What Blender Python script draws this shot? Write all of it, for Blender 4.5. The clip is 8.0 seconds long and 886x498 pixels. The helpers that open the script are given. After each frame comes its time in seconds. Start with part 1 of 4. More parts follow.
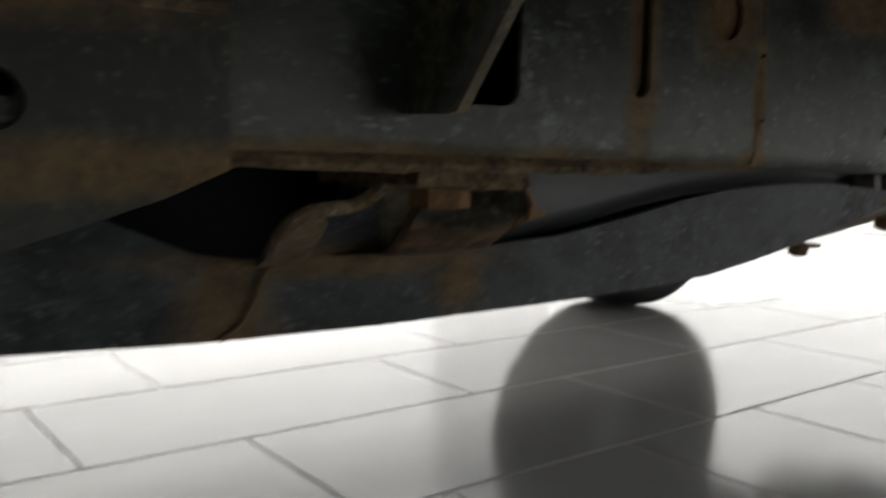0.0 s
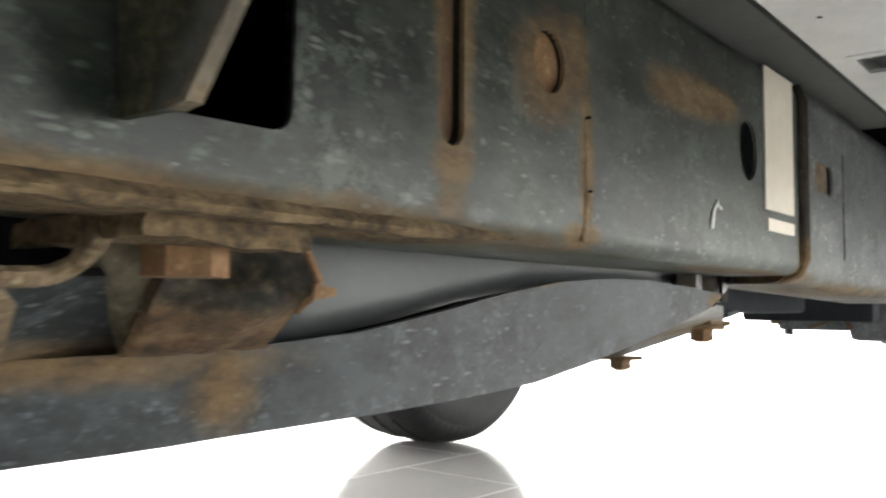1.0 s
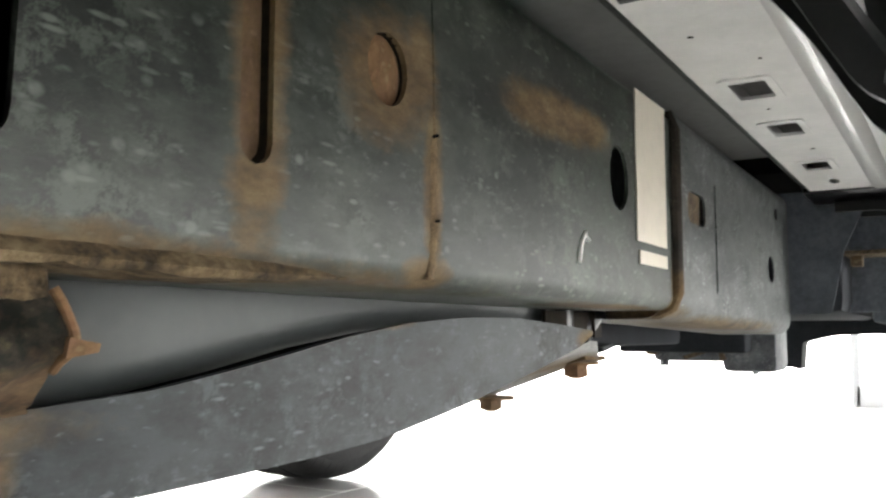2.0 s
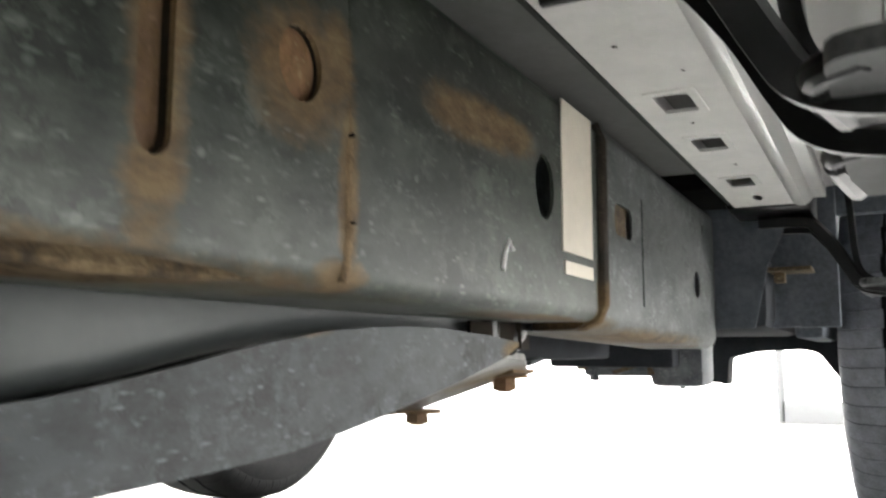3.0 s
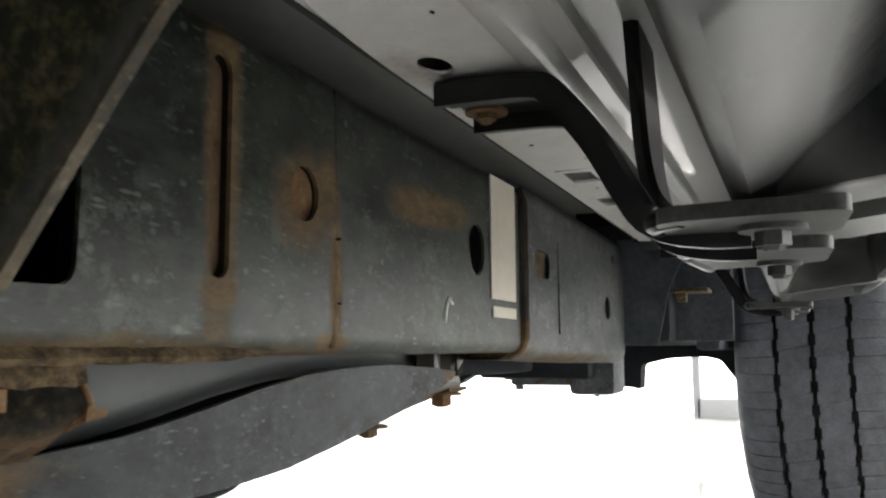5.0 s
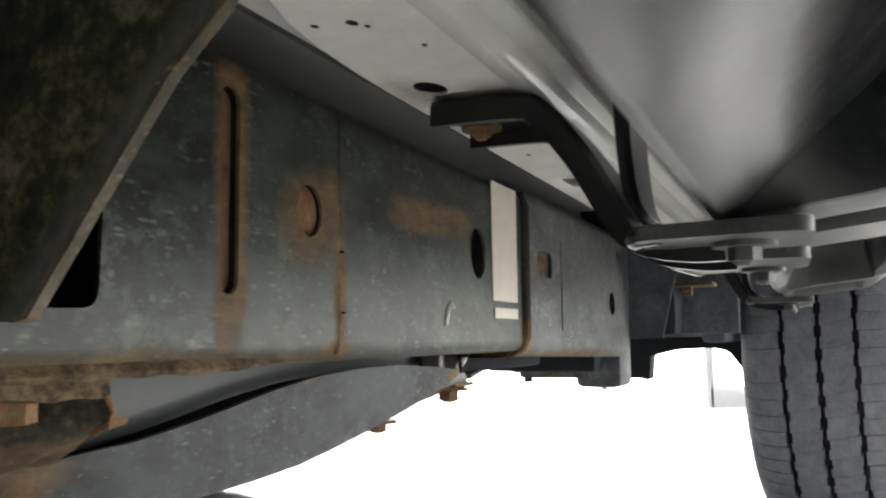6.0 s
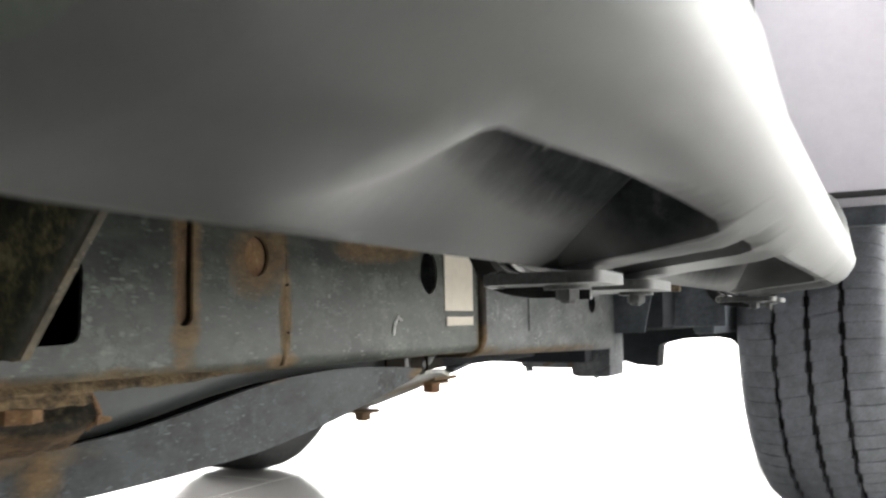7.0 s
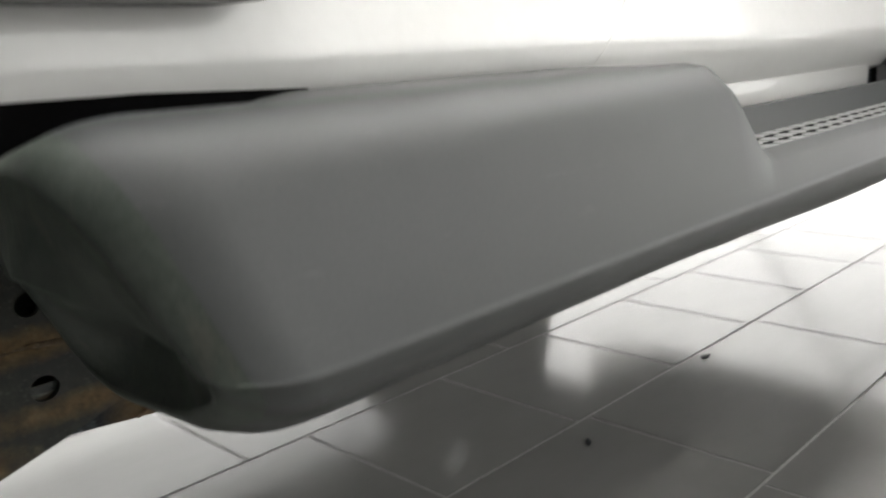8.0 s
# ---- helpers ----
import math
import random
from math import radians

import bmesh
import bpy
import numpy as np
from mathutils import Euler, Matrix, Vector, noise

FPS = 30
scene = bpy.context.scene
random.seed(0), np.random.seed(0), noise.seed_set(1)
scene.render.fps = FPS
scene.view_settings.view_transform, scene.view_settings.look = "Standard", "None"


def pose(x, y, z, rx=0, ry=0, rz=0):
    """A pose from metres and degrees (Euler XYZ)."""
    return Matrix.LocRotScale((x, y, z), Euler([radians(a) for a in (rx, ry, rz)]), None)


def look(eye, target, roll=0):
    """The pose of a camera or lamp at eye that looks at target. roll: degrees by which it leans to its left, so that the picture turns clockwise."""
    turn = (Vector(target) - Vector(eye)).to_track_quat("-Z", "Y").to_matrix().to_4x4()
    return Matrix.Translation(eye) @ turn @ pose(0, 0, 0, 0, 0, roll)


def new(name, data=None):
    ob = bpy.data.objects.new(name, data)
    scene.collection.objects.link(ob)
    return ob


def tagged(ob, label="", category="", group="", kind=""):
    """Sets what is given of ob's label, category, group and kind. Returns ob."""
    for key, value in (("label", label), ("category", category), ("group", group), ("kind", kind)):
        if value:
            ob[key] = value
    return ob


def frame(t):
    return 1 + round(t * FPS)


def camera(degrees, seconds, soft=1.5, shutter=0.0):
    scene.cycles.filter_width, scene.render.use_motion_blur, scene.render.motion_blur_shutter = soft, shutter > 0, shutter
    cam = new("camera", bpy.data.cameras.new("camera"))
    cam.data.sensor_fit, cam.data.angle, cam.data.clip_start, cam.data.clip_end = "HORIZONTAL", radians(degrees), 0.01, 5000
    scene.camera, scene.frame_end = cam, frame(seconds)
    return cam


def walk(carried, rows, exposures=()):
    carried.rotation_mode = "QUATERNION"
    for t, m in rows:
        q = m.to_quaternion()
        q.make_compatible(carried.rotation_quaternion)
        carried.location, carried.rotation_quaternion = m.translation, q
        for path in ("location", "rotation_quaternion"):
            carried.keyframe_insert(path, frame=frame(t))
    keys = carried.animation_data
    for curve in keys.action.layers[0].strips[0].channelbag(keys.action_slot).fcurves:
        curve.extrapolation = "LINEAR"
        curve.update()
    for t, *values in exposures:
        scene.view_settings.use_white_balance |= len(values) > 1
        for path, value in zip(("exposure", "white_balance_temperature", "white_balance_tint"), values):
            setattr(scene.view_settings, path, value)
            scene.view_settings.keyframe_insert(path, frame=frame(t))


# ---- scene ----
cam = camera(54.3, 8.0, 2.2, 0.5)
PATH = [
    (0, (0.016, 0.017, 0.387), (1.284, 1.55, 0.184), 1.3),
    (0.5, (0.054, 0.054, 0.376), (1.513, 1.422, 0.408), 0.7),
    (1, (0.09, 0.076, 0.359), (1.656, 1.312, 0.495), 0.5),
    (1.5, (0.134, 0.09, 0.362), (1.789, 1.201, 0.524), 0.1),
    (2.8, (0.156, 0.09, 0.373), (1.914, 1.012, 0.617), 0.2),
    (3, (0.161, 0.088, 0.363), (1.934, 0.982, 0.603), 0.1),
    (3.5, (0.167, 0.074, 0.338), (1.956, 0.931, 0.588), -0.4),
    (4, (0.134, 0.08, 0.363), (1.95, 0.878, 0.616), -0.4),
    (4.5, (0.085, 0.05, 0.374), (1.919, 0.812, 0.612), -0.2),
    (4.7, (0.065, 0.047, 0.379), (1.907, 0.79, 0.617), -0.4),
    (5.8, (0.017, 0.038, 0.397), (1.851, 0.809, 0.609), -0.6),
    (6, (0.019, 0.027, 0.396), (1.849, 0.806, 0.604), -0.7),
    (6.5, (-0.009, -0.027, 0.399), (1.819, 0.761, 0.592), -0.9),
    (7, (-0.059, -0.111, 0.418), (1.715, 0.797, 0.582), -0.9),
    (7.2, (-0.08, -0.15, 0.449), (1.657, 0.84, 0.504), -0.5),
    (7.5, (-0.127, -0.213, 0.499), (1.508, 0.933, 0.393), -0.9),
    (7.8, (-0.148, -0.264, 0.559), (1.364, 1.001, 0.225), -2.1),
    (8, (-0.142, -0.287, 0.601), (1.289, 1.034, 0.149), -2.6),
]
EXPOSURES = [(0.0, -0.90), (0.5, 0.62), (1.0, 1.52), (1.5, 1.56), (3.5, 1.32), (4.0, 0.80), (4.5, 0.72), (6.0, 1.18), (6.5, 1.40), (7.0, 1.20), (7.5, -0.16), (8.0, -0.32)]
walk(cam, [(t, look(eye, target, roll)) for t, eye, target, roll in PATH], EXPOSURES)

# ---- light ----
world = bpy.data.worlds.new("sky")
scene.world = world
world.use_nodes = True
wn = world.node_tree
sky = wn.nodes.new("ShaderNodeTexSky")
sky.sky_type, sky.sun_disc = "NISHITA", False
sky.sun_elevation, sky.sun_rotation = radians(48), radians(200)
wn.links.new(sky.outputs["Color"], wn.nodes["Background"].inputs["Color"])
wn.nodes["Background"].inputs["Strength"].default_value = 0.15

# showroom plan: x from back to front of the truck, y across it
ROOM_X0, ROOM_X1, ROOM_Y0, ROOM_Y1, ROOM_H = -4.5, 5.2, -4.92, 6.08, 3.4
PANEL_POWER = 34.0
WINDOW_POWER = 95.0


def window_light(name, m, sx, sy, power):
    lamp = bpy.data.lights.new(name, "AREA")
    lamp.shape, lamp.size, lamp.size_y, lamp.energy, lamp.color = "RECTANGLE", sx, sy, power, (1.0, 0.99, 0.95)
    ob = new(name, lamp)
    ob.matrix_world = m
    return ob


# daylight entering at the glazed front and the glazed long side
window_light("front_daylight", look((ROOM_X1 + 0.05, 0.5, 1.6), (0, 0.5, 1.2)), 9.0, 2.9, WINDOW_POWER)
window_light("side_daylight", look((3.0, ROOM_Y1 + 0.05, 1.6), (3.0, 0, 1.2)), 4.0, 2.9, 0.6 * WINDOW_POWER)
window_light("near_daylight", look((3.6, ROOM_Y0 - 0.05, 1.6), (3.6, 0, 1.2)), 3.0, 2.9, 1.0 * WINDOW_POWER)


# ---- materials ----
def material(name):
    m = bpy.data.materials.new(name)
    m.use_nodes = True
    return m, m.node_tree, m.node_tree.nodes["Principled BSDF"]


def nd(tree, kind, **values):
    n = tree.nodes.new(kind)
    for k, v in values.items():
        n.inputs[k].default_value = v
    return n


def ramp(tree, source, stops):
    r = tree.nodes.new("ShaderNodeValToRGB")
    e = r.color_ramp.elements
    while len(e) < len(stops):
        e.new(0.5)
    for el, (p, c) in zip(e, stops):
        el.position, el.color = p, (*c, 1) if len(c) == 3 else c
    tree.links.new(source, r.inputs[0])
    return r.outputs["Color"]


def mix(tree, fac, a, b, kind="MIX"):
    n = tree.nodes.new("ShaderNodeMix")
    n.data_type, n.blend_type = "RGBA", kind
    for sock, v in ((n.inputs[0], fac), (n.inputs[6], a), (n.inputs[7], b)):
        if hasattr(v, "is_linked"):
            tree.links.new(v, sock)
        else:
            sock.default_value = v if not isinstance(v, tuple) else (*v, 1)[:4]
    return n.outputs[2]


def maths(tree, op, a, b=0.0, clamp=False):
    n = tree.nodes.new("ShaderNodeMath")
    n.operation, n.use_clamp = op, clamp
    for sock, v in zip(n.inputs, (a, b)):
        if hasattr(v, "is_linked"):
            tree.links.new(v, sock)
        else:
            sock.default_value = v
    return n.outputs[0]


def grain(tree, scale, detail=4.0, rough=0.6, stretch=(1, 1, 1), coord="Object"):
    tc = tree.nodes.new("ShaderNodeTexCoord")
    mp = nd(tree, "ShaderNodeMapping", Scale=stretch)
    tree.links.new(tc.outputs[coord], mp.inputs["Vector"])
    n = nd(tree, "ShaderNodeTexNoise", Scale=scale, Detail=detail, Roughness=rough)
    tree.links.new(mp.outputs[0], n.inputs["Vector"])
    return n.outputs["Fac"]


def bump(tree, shader, height, strength, distance):
    b = nd(tree, "ShaderNodeBump", Strength=strength, Distance=distance)
    tree.links.new(height, b.inputs["Height"])
    tree.links.new(b.outputs[0], shader.inputs["Normal"])


def blob(tree, centre, size):
    """1 at centre falling to 0 at the ellipsoid of the given half-sizes."""
    tc = tree.nodes.new("ShaderNodeTexCoord")
    mp = nd(tree, "ShaderNodeMapping", Location=tuple(-c / s for c, s in zip(centre, size)), Scale=tuple(1 / s for s in size))
    tree.links.new(tc.outputs["Object"], mp.inputs["Vector"])
    ln = tree.nodes.new("ShaderNodeVectorMath")
    ln.operation = "LENGTH"
    tree.links.new(mp.outputs[0], ln.inputs[0])
    return maths(tree, "SUBTRACT", 1.0, ln.outputs["Value"], clamp=True)


def flecks(tree, scale, size, stretch=(1, 1, 1), turn=0.0):
    """Small separate specks, 1 inside and 0 outside."""
    tc = tree.nodes.new("ShaderNodeTexCoord")
    mp = nd(tree, "ShaderNodeMapping", Scale=stretch, Rotation=(0, turn, 0))
    tree.links.new(tc.outputs["Object"], mp.inputs["Vector"])
    v = nd(tree, "ShaderNodeTexVoronoi", Scale=scale)
    tree.links.new(mp.outputs[0], v.inputs["Vector"])
    return ramp(tree, v.outputs["Distance"], [(size * 0.5, (1, 1, 1)), (size, (0, 0, 0))])


RUST_A, RUST_B, RUST_C = (0.046, 0.029, 0.015), (0.140, 0.092, 0.042), (0.235, 0.174, 0.090)


def steel(name, base, dust, rust_spots=(), rust_level=0.0, roughness=0.55, gain=2.2, dirt=1.0, along=1.0):
    """Painted chassis steel: dusty mottling, scratches, rust round the given spots."""
    m, t, p = material(name)

    def grit(scale, detail, rough, stretch=(1, 1, 1)):
        return grain(t, scale, detail, rough, (along * stretch[0], stretch[1], stretch[2]))

    big, mid, fine = grit(14, 5, 0.65), grit(50, 6, 0.72), grit(260, 3, 0.6)
    tone = maths(t, "ADD", maths(t, "MULTIPLY", big, 0.5), maths(t, "MULTIPLY", mid, 0.5))
    mottled = ramp(t, tone, [(0.41, base), (0.49, tuple(0.55 * a + 0.45 * b for a, b in zip(base, dust))), (0.58, dust)])
    speck = ramp(t, grit(120, 6, 0.8), [(0.57, (0, 0, 0)), (0.68, (1, 1, 1))])
    chips = ramp(t, grit(210, 2, 0.5, (1, 1, 1.6)), [(0.69, (0, 0, 0)), (0.76, (1, 1, 1))])
    col = mix(t, maths(t, "MULTIPLY", speck, 0.5 * dirt), mottled, tuple(min(1, 1.7 * c + 0.02) for c in dust))
    scratch = ramp(t, grit(45, 3, 0.6, (1, 1, 5)), [(0.66, (0, 0, 0)), (0.72, (1, 1, 1))])
    col = mix(t, maths(t, "MULTIPLY", scratch, 0.2 * dirt), col, tuple(min(1, 1.5 * c + 0.02) for c in dust))
    col = mix(t, maths(t, "MULTIPLY", chips, 0.5 * dirt, clamp=True), col, tuple(min(1, 2.4 * c + 0.02) for c in dust))
    grime = ramp(t, grit(17, 6, 0.75), [(0.52, (0, 0, 0)), (0.66, (1, 1, 1))])
    col = mix(t, maths(t, "MULTIPLY", grime, 0.7 * dirt, clamp=True), col, tuple(0.55 * c for c in base))
    # dusty smears, flecks and short scratches in clumps
    clump = ramp(t, grit(34, 5, 0.75), [(0.45, (0, 0, 0)), (0.60, (1, 1, 1))])
    marks = maths(t, "MAXIMUM", flecks(t, 95, 0.22, (along, 1, 2.4), 0.5), flecks(t, 80, 0.18, (1.6 * along, 1, 1), 0.75))
    marks = maths(t, "MAXIMUM", marks, flecks(t, 160, 0.24, (along, 1, 1.3), -0.6))
    col = mix(t, maths(t, "MULTIPLY", maths(t, "MULTIPLY", marks, clump), 0.38 * dirt, clamp=True), col, tuple(min(0.5, 3.0 * c + 0.05) for c in dust))
    dusty = ramp(t, grit(75, 6, 0.8, (1.3, 1, 0.7)), [(0.50, (0, 0, 0)), (0.58, (1, 1, 1))])
    col = mix(t, maths(t, "MULTIPLY", maths(t, "MULTIPLY", dusty, clump), 0.42 * dirt, clamp=True), col, tuple(1.9 * c for c in dust))
    field = None
    for centre, size in rust_spots:
        b = blob(t, centre, size)
        field = b if field is None else maths(t, "MAXIMUM", field, b)
    rough_noise = maths(t, "ADD", maths(t, "MULTIPLY", grit(34, 6, 0.72), 0.7), maths(t, "MULTIPLY", fine, 0.3))
    if field is None:
        mask = maths(t, "MULTIPLY", maths(t, "SUBTRACT", rough_noise, 0.62 - rust_level, clamp=True), 6.0, clamp=True)
    else:
        lifted = maths(t, "ADD", maths(t, "MULTIPLY", maths(t, "POWER", field, 0.75), 0.85), maths(t, "MULTIPLY", rough_noise, 0.95))
        mask = maths(t, "MULTIPLY", maths(t, "SUBTRACT", lifted, 0.715 - rust_level, clamp=True), gain, clamp=True)
    rust = ramp(t, maths(t, "ADD", maths(t, "MULTIPLY", grit(110, 6, 0.75), 0.6), maths(t, "MULTIPLY", mid, 0.4)), [(0.34, RUST_A), (0.50, RUST_B), (0.68, RUST_C)])
    t.links.new(mix(t, maths(t, "MULTIPLY", mask, 0.85), col, rust), p.inputs["Base Color"])
    t.links.new(maths(t, "ADD", maths(t, "MULTIPLY", mask, 0.3), maths(t, "ADD", maths(t, "MULTIPLY", mid, 0.25), roughness - 0.15)), p.inputs["Roughness"])
    p.inputs["Metallic"].default_value, p.inputs["Specular IOR Level"].default_value = 0.05, 0.4
    bump(t, p, maths(t, "ADD", maths(t, "MULTIPLY", mid, 0.6), maths(t, "MULTIPLY", fine, 0.4)), 0.35, 0.0012)
    return m


def plain(name, colour, roughness=0.5, metallic=0.0, vary=0.18, scale=30, bumps=0.15, coat=0.0, spec=0.5):
    m, t, p = material(name)
    n = maths(t, "ADD", maths(t, "MULTIPLY", grain(t, scale, 5, 0.65), 0.6), maths(t, "MULTIPLY", grain(t, scale * 7, 3), 0.4))
    lo, hi = tuple(c * (1 - vary) for c in colour), tuple(min(1, c * (1 + vary)) for c in colour)
    t.links.new(ramp(t, n, [(0.35, lo), (0.65, hi)]), p.inputs["Base Color"])
    t.links.new(maths(t, "ADD", maths(t, "MULTIPLY", n, 0.16), roughness - 0.08), p.inputs["Roughness"])
    p.inputs["Metallic"].default_value, p.inputs["Coat Weight"].default_value = metallic, coat
    p.inputs["Specular IOR Level"].default_value = spec
    if bumps:
        bump(t, p, n, bumps, 0.0008)
    return m


RAIL_SPOTS = [
    ((0.3315, 0.262, 0.468), (0.0175, 0.03, 0.135)), ((0.331, 0.262, 0.412), (0.019, 0.03, 0.016)), ((0.399, 0.262, 0.461), (0.044, 0.03, 0.036)),
    ((0.4280, 0.262, 0.425), (0.010, 0.03, 0.060)), ((0.418, 0.262, 0.470), (0.020, 0.03, 0.028)), ((0.526, 0.262, 0.477), (0.054, 0.03, 0.018)), ((0.556, 0.262, 0.479), (0.062, 0.03, 0.018)), ((0.592, 0.262, 0.481), (0.045, 0.03, 0.016)), ((0.16, 0.27, 0.3810), (0.42, 0.08, 0.0175)),
    ((0.06, 0.262, 0.42), (0.10, 0.03, 0.016)), ((0.752, 0.262, 0.40), (0.012, 0.06, 0.05)), ((0.426, 0.262, 0.390), (0.026, 0.03, 0.011)), ((0.66, 0.275, 0.3835), (0.14, 0.05, 0.004)),
]
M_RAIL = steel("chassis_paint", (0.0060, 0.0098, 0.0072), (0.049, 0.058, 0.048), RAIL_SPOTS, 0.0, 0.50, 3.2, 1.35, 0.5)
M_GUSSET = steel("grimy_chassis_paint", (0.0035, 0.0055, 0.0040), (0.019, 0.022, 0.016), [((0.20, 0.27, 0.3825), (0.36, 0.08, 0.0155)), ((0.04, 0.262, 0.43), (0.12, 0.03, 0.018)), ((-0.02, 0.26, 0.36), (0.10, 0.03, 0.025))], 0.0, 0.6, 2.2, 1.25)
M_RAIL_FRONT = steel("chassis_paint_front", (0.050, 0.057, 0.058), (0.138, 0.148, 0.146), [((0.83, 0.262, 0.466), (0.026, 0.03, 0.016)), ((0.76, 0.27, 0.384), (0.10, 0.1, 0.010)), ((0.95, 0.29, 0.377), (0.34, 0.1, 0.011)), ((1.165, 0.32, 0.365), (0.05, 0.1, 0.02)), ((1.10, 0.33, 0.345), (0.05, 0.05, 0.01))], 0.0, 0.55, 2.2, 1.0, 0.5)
M_CROSS = steel("crossmember_paint", (0.060, 0.067, 0.076), (0.150, 0.158, 0.166), (), 0.02, 0.5)
M_GUARD = steel("guard_paint", (0.007, 0.0095, 0.0105), (0.048, 0.056, 0.060), [((0.24, 0.37, 0.338), (0.16, 0.1, 0.014)), ((0.19, 0.38, 0.31), (0.035, 0.1, 0.06)), ((0.47, 0.32, 0.374), (0.05, 0.05, 0.006)), ((0.695, 0.30, 0.365), (0.03, 0.03, 0.012)), ((0.30, 0.35, 0.33), (0.022, 0.05, 0.03)), ((0.82, 0.34, 0.357), (0.16, 0.06, 0.014))], 0.0, 0.62, 2.2, 1.25, 0.6)
M_PAN = steel("bare_worn_steel", (0.10, 0.10, 0.095), (0.24, 0.24, 0.225), [((0.85, 0.39, 0.34), (0.12, 0.05, 0.03)), ((0.76, 0.42, 0.315), (0.07, 0.05, 0.02))], 0.0, 0.5, 2.0, 0.5)
M_TANK = plain("tank_coating", (0.072, 0.081, 0.082), 0.5, vary=0.12, scale=14)
M_RUST = steel("rusty_steel", (0.085, 0.045, 0.025), (0.15, 0.095, 0.055), (), 0.22, 0.75)
M_CRUST = steel("flaking_rust", (0.060, 0.042, 0.026), (0.19, 0.145, 0.088), (), 0.10, 0.85)
M_LUG = steel("dust_crust", (0.045, 0.040, 0.026), (0.135, 0.118, 0.078), (), 0.08, 0.9)
M_SEAM = plain("rusty_weld", (0.150, 0.104, 0.058), 0.9, vary=0.55, scale=90, bumps=0.5, spec=0.2)
M_LIP = steel("rusty_lip", (0.010, 0.008, 0.006), (0.040, 0.030, 0.020), [((0.753, 0.275, 0.392), (0.03, 0.06, 0.032))], 0.0, 0.8, 2.6)
M_ORANGE = steel("orange_rust", (0.12, 0.060, 0.028), (0.23, 0.130, 0.065), (), 0.16, 0.8)
M_CHEEK, kt, kp = material("scorched_rust")
patch = maths(kt, "MULTIPLY", maths(kt, "ADD", blob(kt, (0.274, 0.308, 0.3720), (0.040, 0.040, 0.022)), maths(kt, "MULTIPLY", maths(kt, "SUBTRACT", grain(kt, 120, 5, 0.7), 0.5), 0.9)), 2.6, clamp=True)
warm = ramp(kt, maths(kt, "ADD", maths(kt, "MULTIPLY", grain(kt, 55, 3, 0.5), 0.6), maths(kt, "MULTIPLY", grain(kt, 230, 4, 0.6), 0.4)), [(0.40, (0.040, 0.026, 0.014)), (0.50, (0.098, 0.058, 0.027)), (0.62, (0.175, 0.112, 0.056))])
black = ramp(kt, grain(kt, 170, 5, 0.7), [(0.40, (0.006, 0.006, 0.004)), (0.56, (0.032, 0.026, 0.015)), (0.68, (0.090, 0.075, 0.042))])
kt.links.new(mix(kt, patch, warm, black), kp.inputs["Base Color"])
kp.inputs["Roughness"].default_value = 0.85
bump(kt, kp, grain(kt, 150, 4, 0.6), 0.35, 0.001)
M_CAKED, ct, cp = material("caked_mud")
lumps = maths(ct, "ADD", maths(ct, "MULTIPLY", grain(ct, 130, 6, 0.75), 0.6), maths(ct, "MULTIPLY", grain(ct, 38, 4, 0.65), 0.4))
# the mud is rubbed off along the free edge of the bracket
geo = ct.nodes.new("ShaderNodeTexCoord")
dist = ct.nodes.new("ShaderNodeVectorMath")
dist.operation = "DOT_PRODUCT"
ct.links.new(geo.outputs["Object"], dist.inputs[0])
dist.inputs[1].default_value = (0.0, 0.784, 0.621)
rubbed = maths(ct, "SUBTRACT", 0.4400, maths(ct, "SUBTRACT", dist.outputs["Value"], maths(ct, "MULTIPLY", grain(ct, 45, 5, 0.7), 0.014)))
rubbed = maths(ct, "MULTIPLY", rubbed, 110.0, clamp=True)
mud = ramp(ct, lumps, [(0.40, (0.007, 0.009, 0.006)), (0.49, (0.026, 0.027, 0.015)), (0.54, (0.065, 0.058, 0.030)), (0.63, (0.150, 0.130, 0.075))])
ct.links.new(mix(ct, rubbed, mud, ramp(ct, grain(ct, 70, 5, 0.7), [(0.35, (0.040, 0.043, 0.042)), (0.65, (0.105, 0.105, 0.095))])), cp.inputs["Base Color"])
cp.inputs["Roughness"].default_value, cp.inputs["Specular IOR Level"].default_value = 0.8, 0.3
bump(ct, cp, lumps, 0.9, 0.003)
M_FLAKE, ft, fp = material("flaking_rust_and_mud")
flake = maths(ft, "ADD", maths(ft, "MULTIPLY", grain(ft, 85, 6, 0.72, (0.75, 1, 1.1)), 0.6), maths(ft, "MULTIPLY", grain(ft, 260, 4, 0.65), 0.4))
ft.links.new(ramp(ft, flake, [(0.38, (0.028, 0.021, 0.013)), (0.46, (0.080, 0.056, 0.031)), (0.54, (0.140, 0.102, 0.056)), (0.64, (0.208, 0.158, 0.092))]), fp.inputs["Base Color"])
fp.inputs["Roughness"].default_value, fp.inputs["Specular IOR Level"].default_value = 0.9, 0.25
bump(ft, fp, maths(ft, "ADD", flake, grain(ft, 300, 4, 0.7)), 0.7, 0.002)
M_EDGE = steel("worn_edge", (0.030, 0.030, 0.024), (0.115, 0.098, 0.070), (), 0.10, 0.75)
M_BLACK = plain("black_satin_steel", (0.0055, 0.006, 0.0065), 0.32, vary=0.45, scale=70, bumps=0.35, spec=0.4)
M_GRIME = plain("dark_brown_grime", (0.014, 0.010, 0.006), 0.9, vary=0.5, scale=120, spec=0.2)
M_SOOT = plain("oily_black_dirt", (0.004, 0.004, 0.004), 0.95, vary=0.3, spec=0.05)
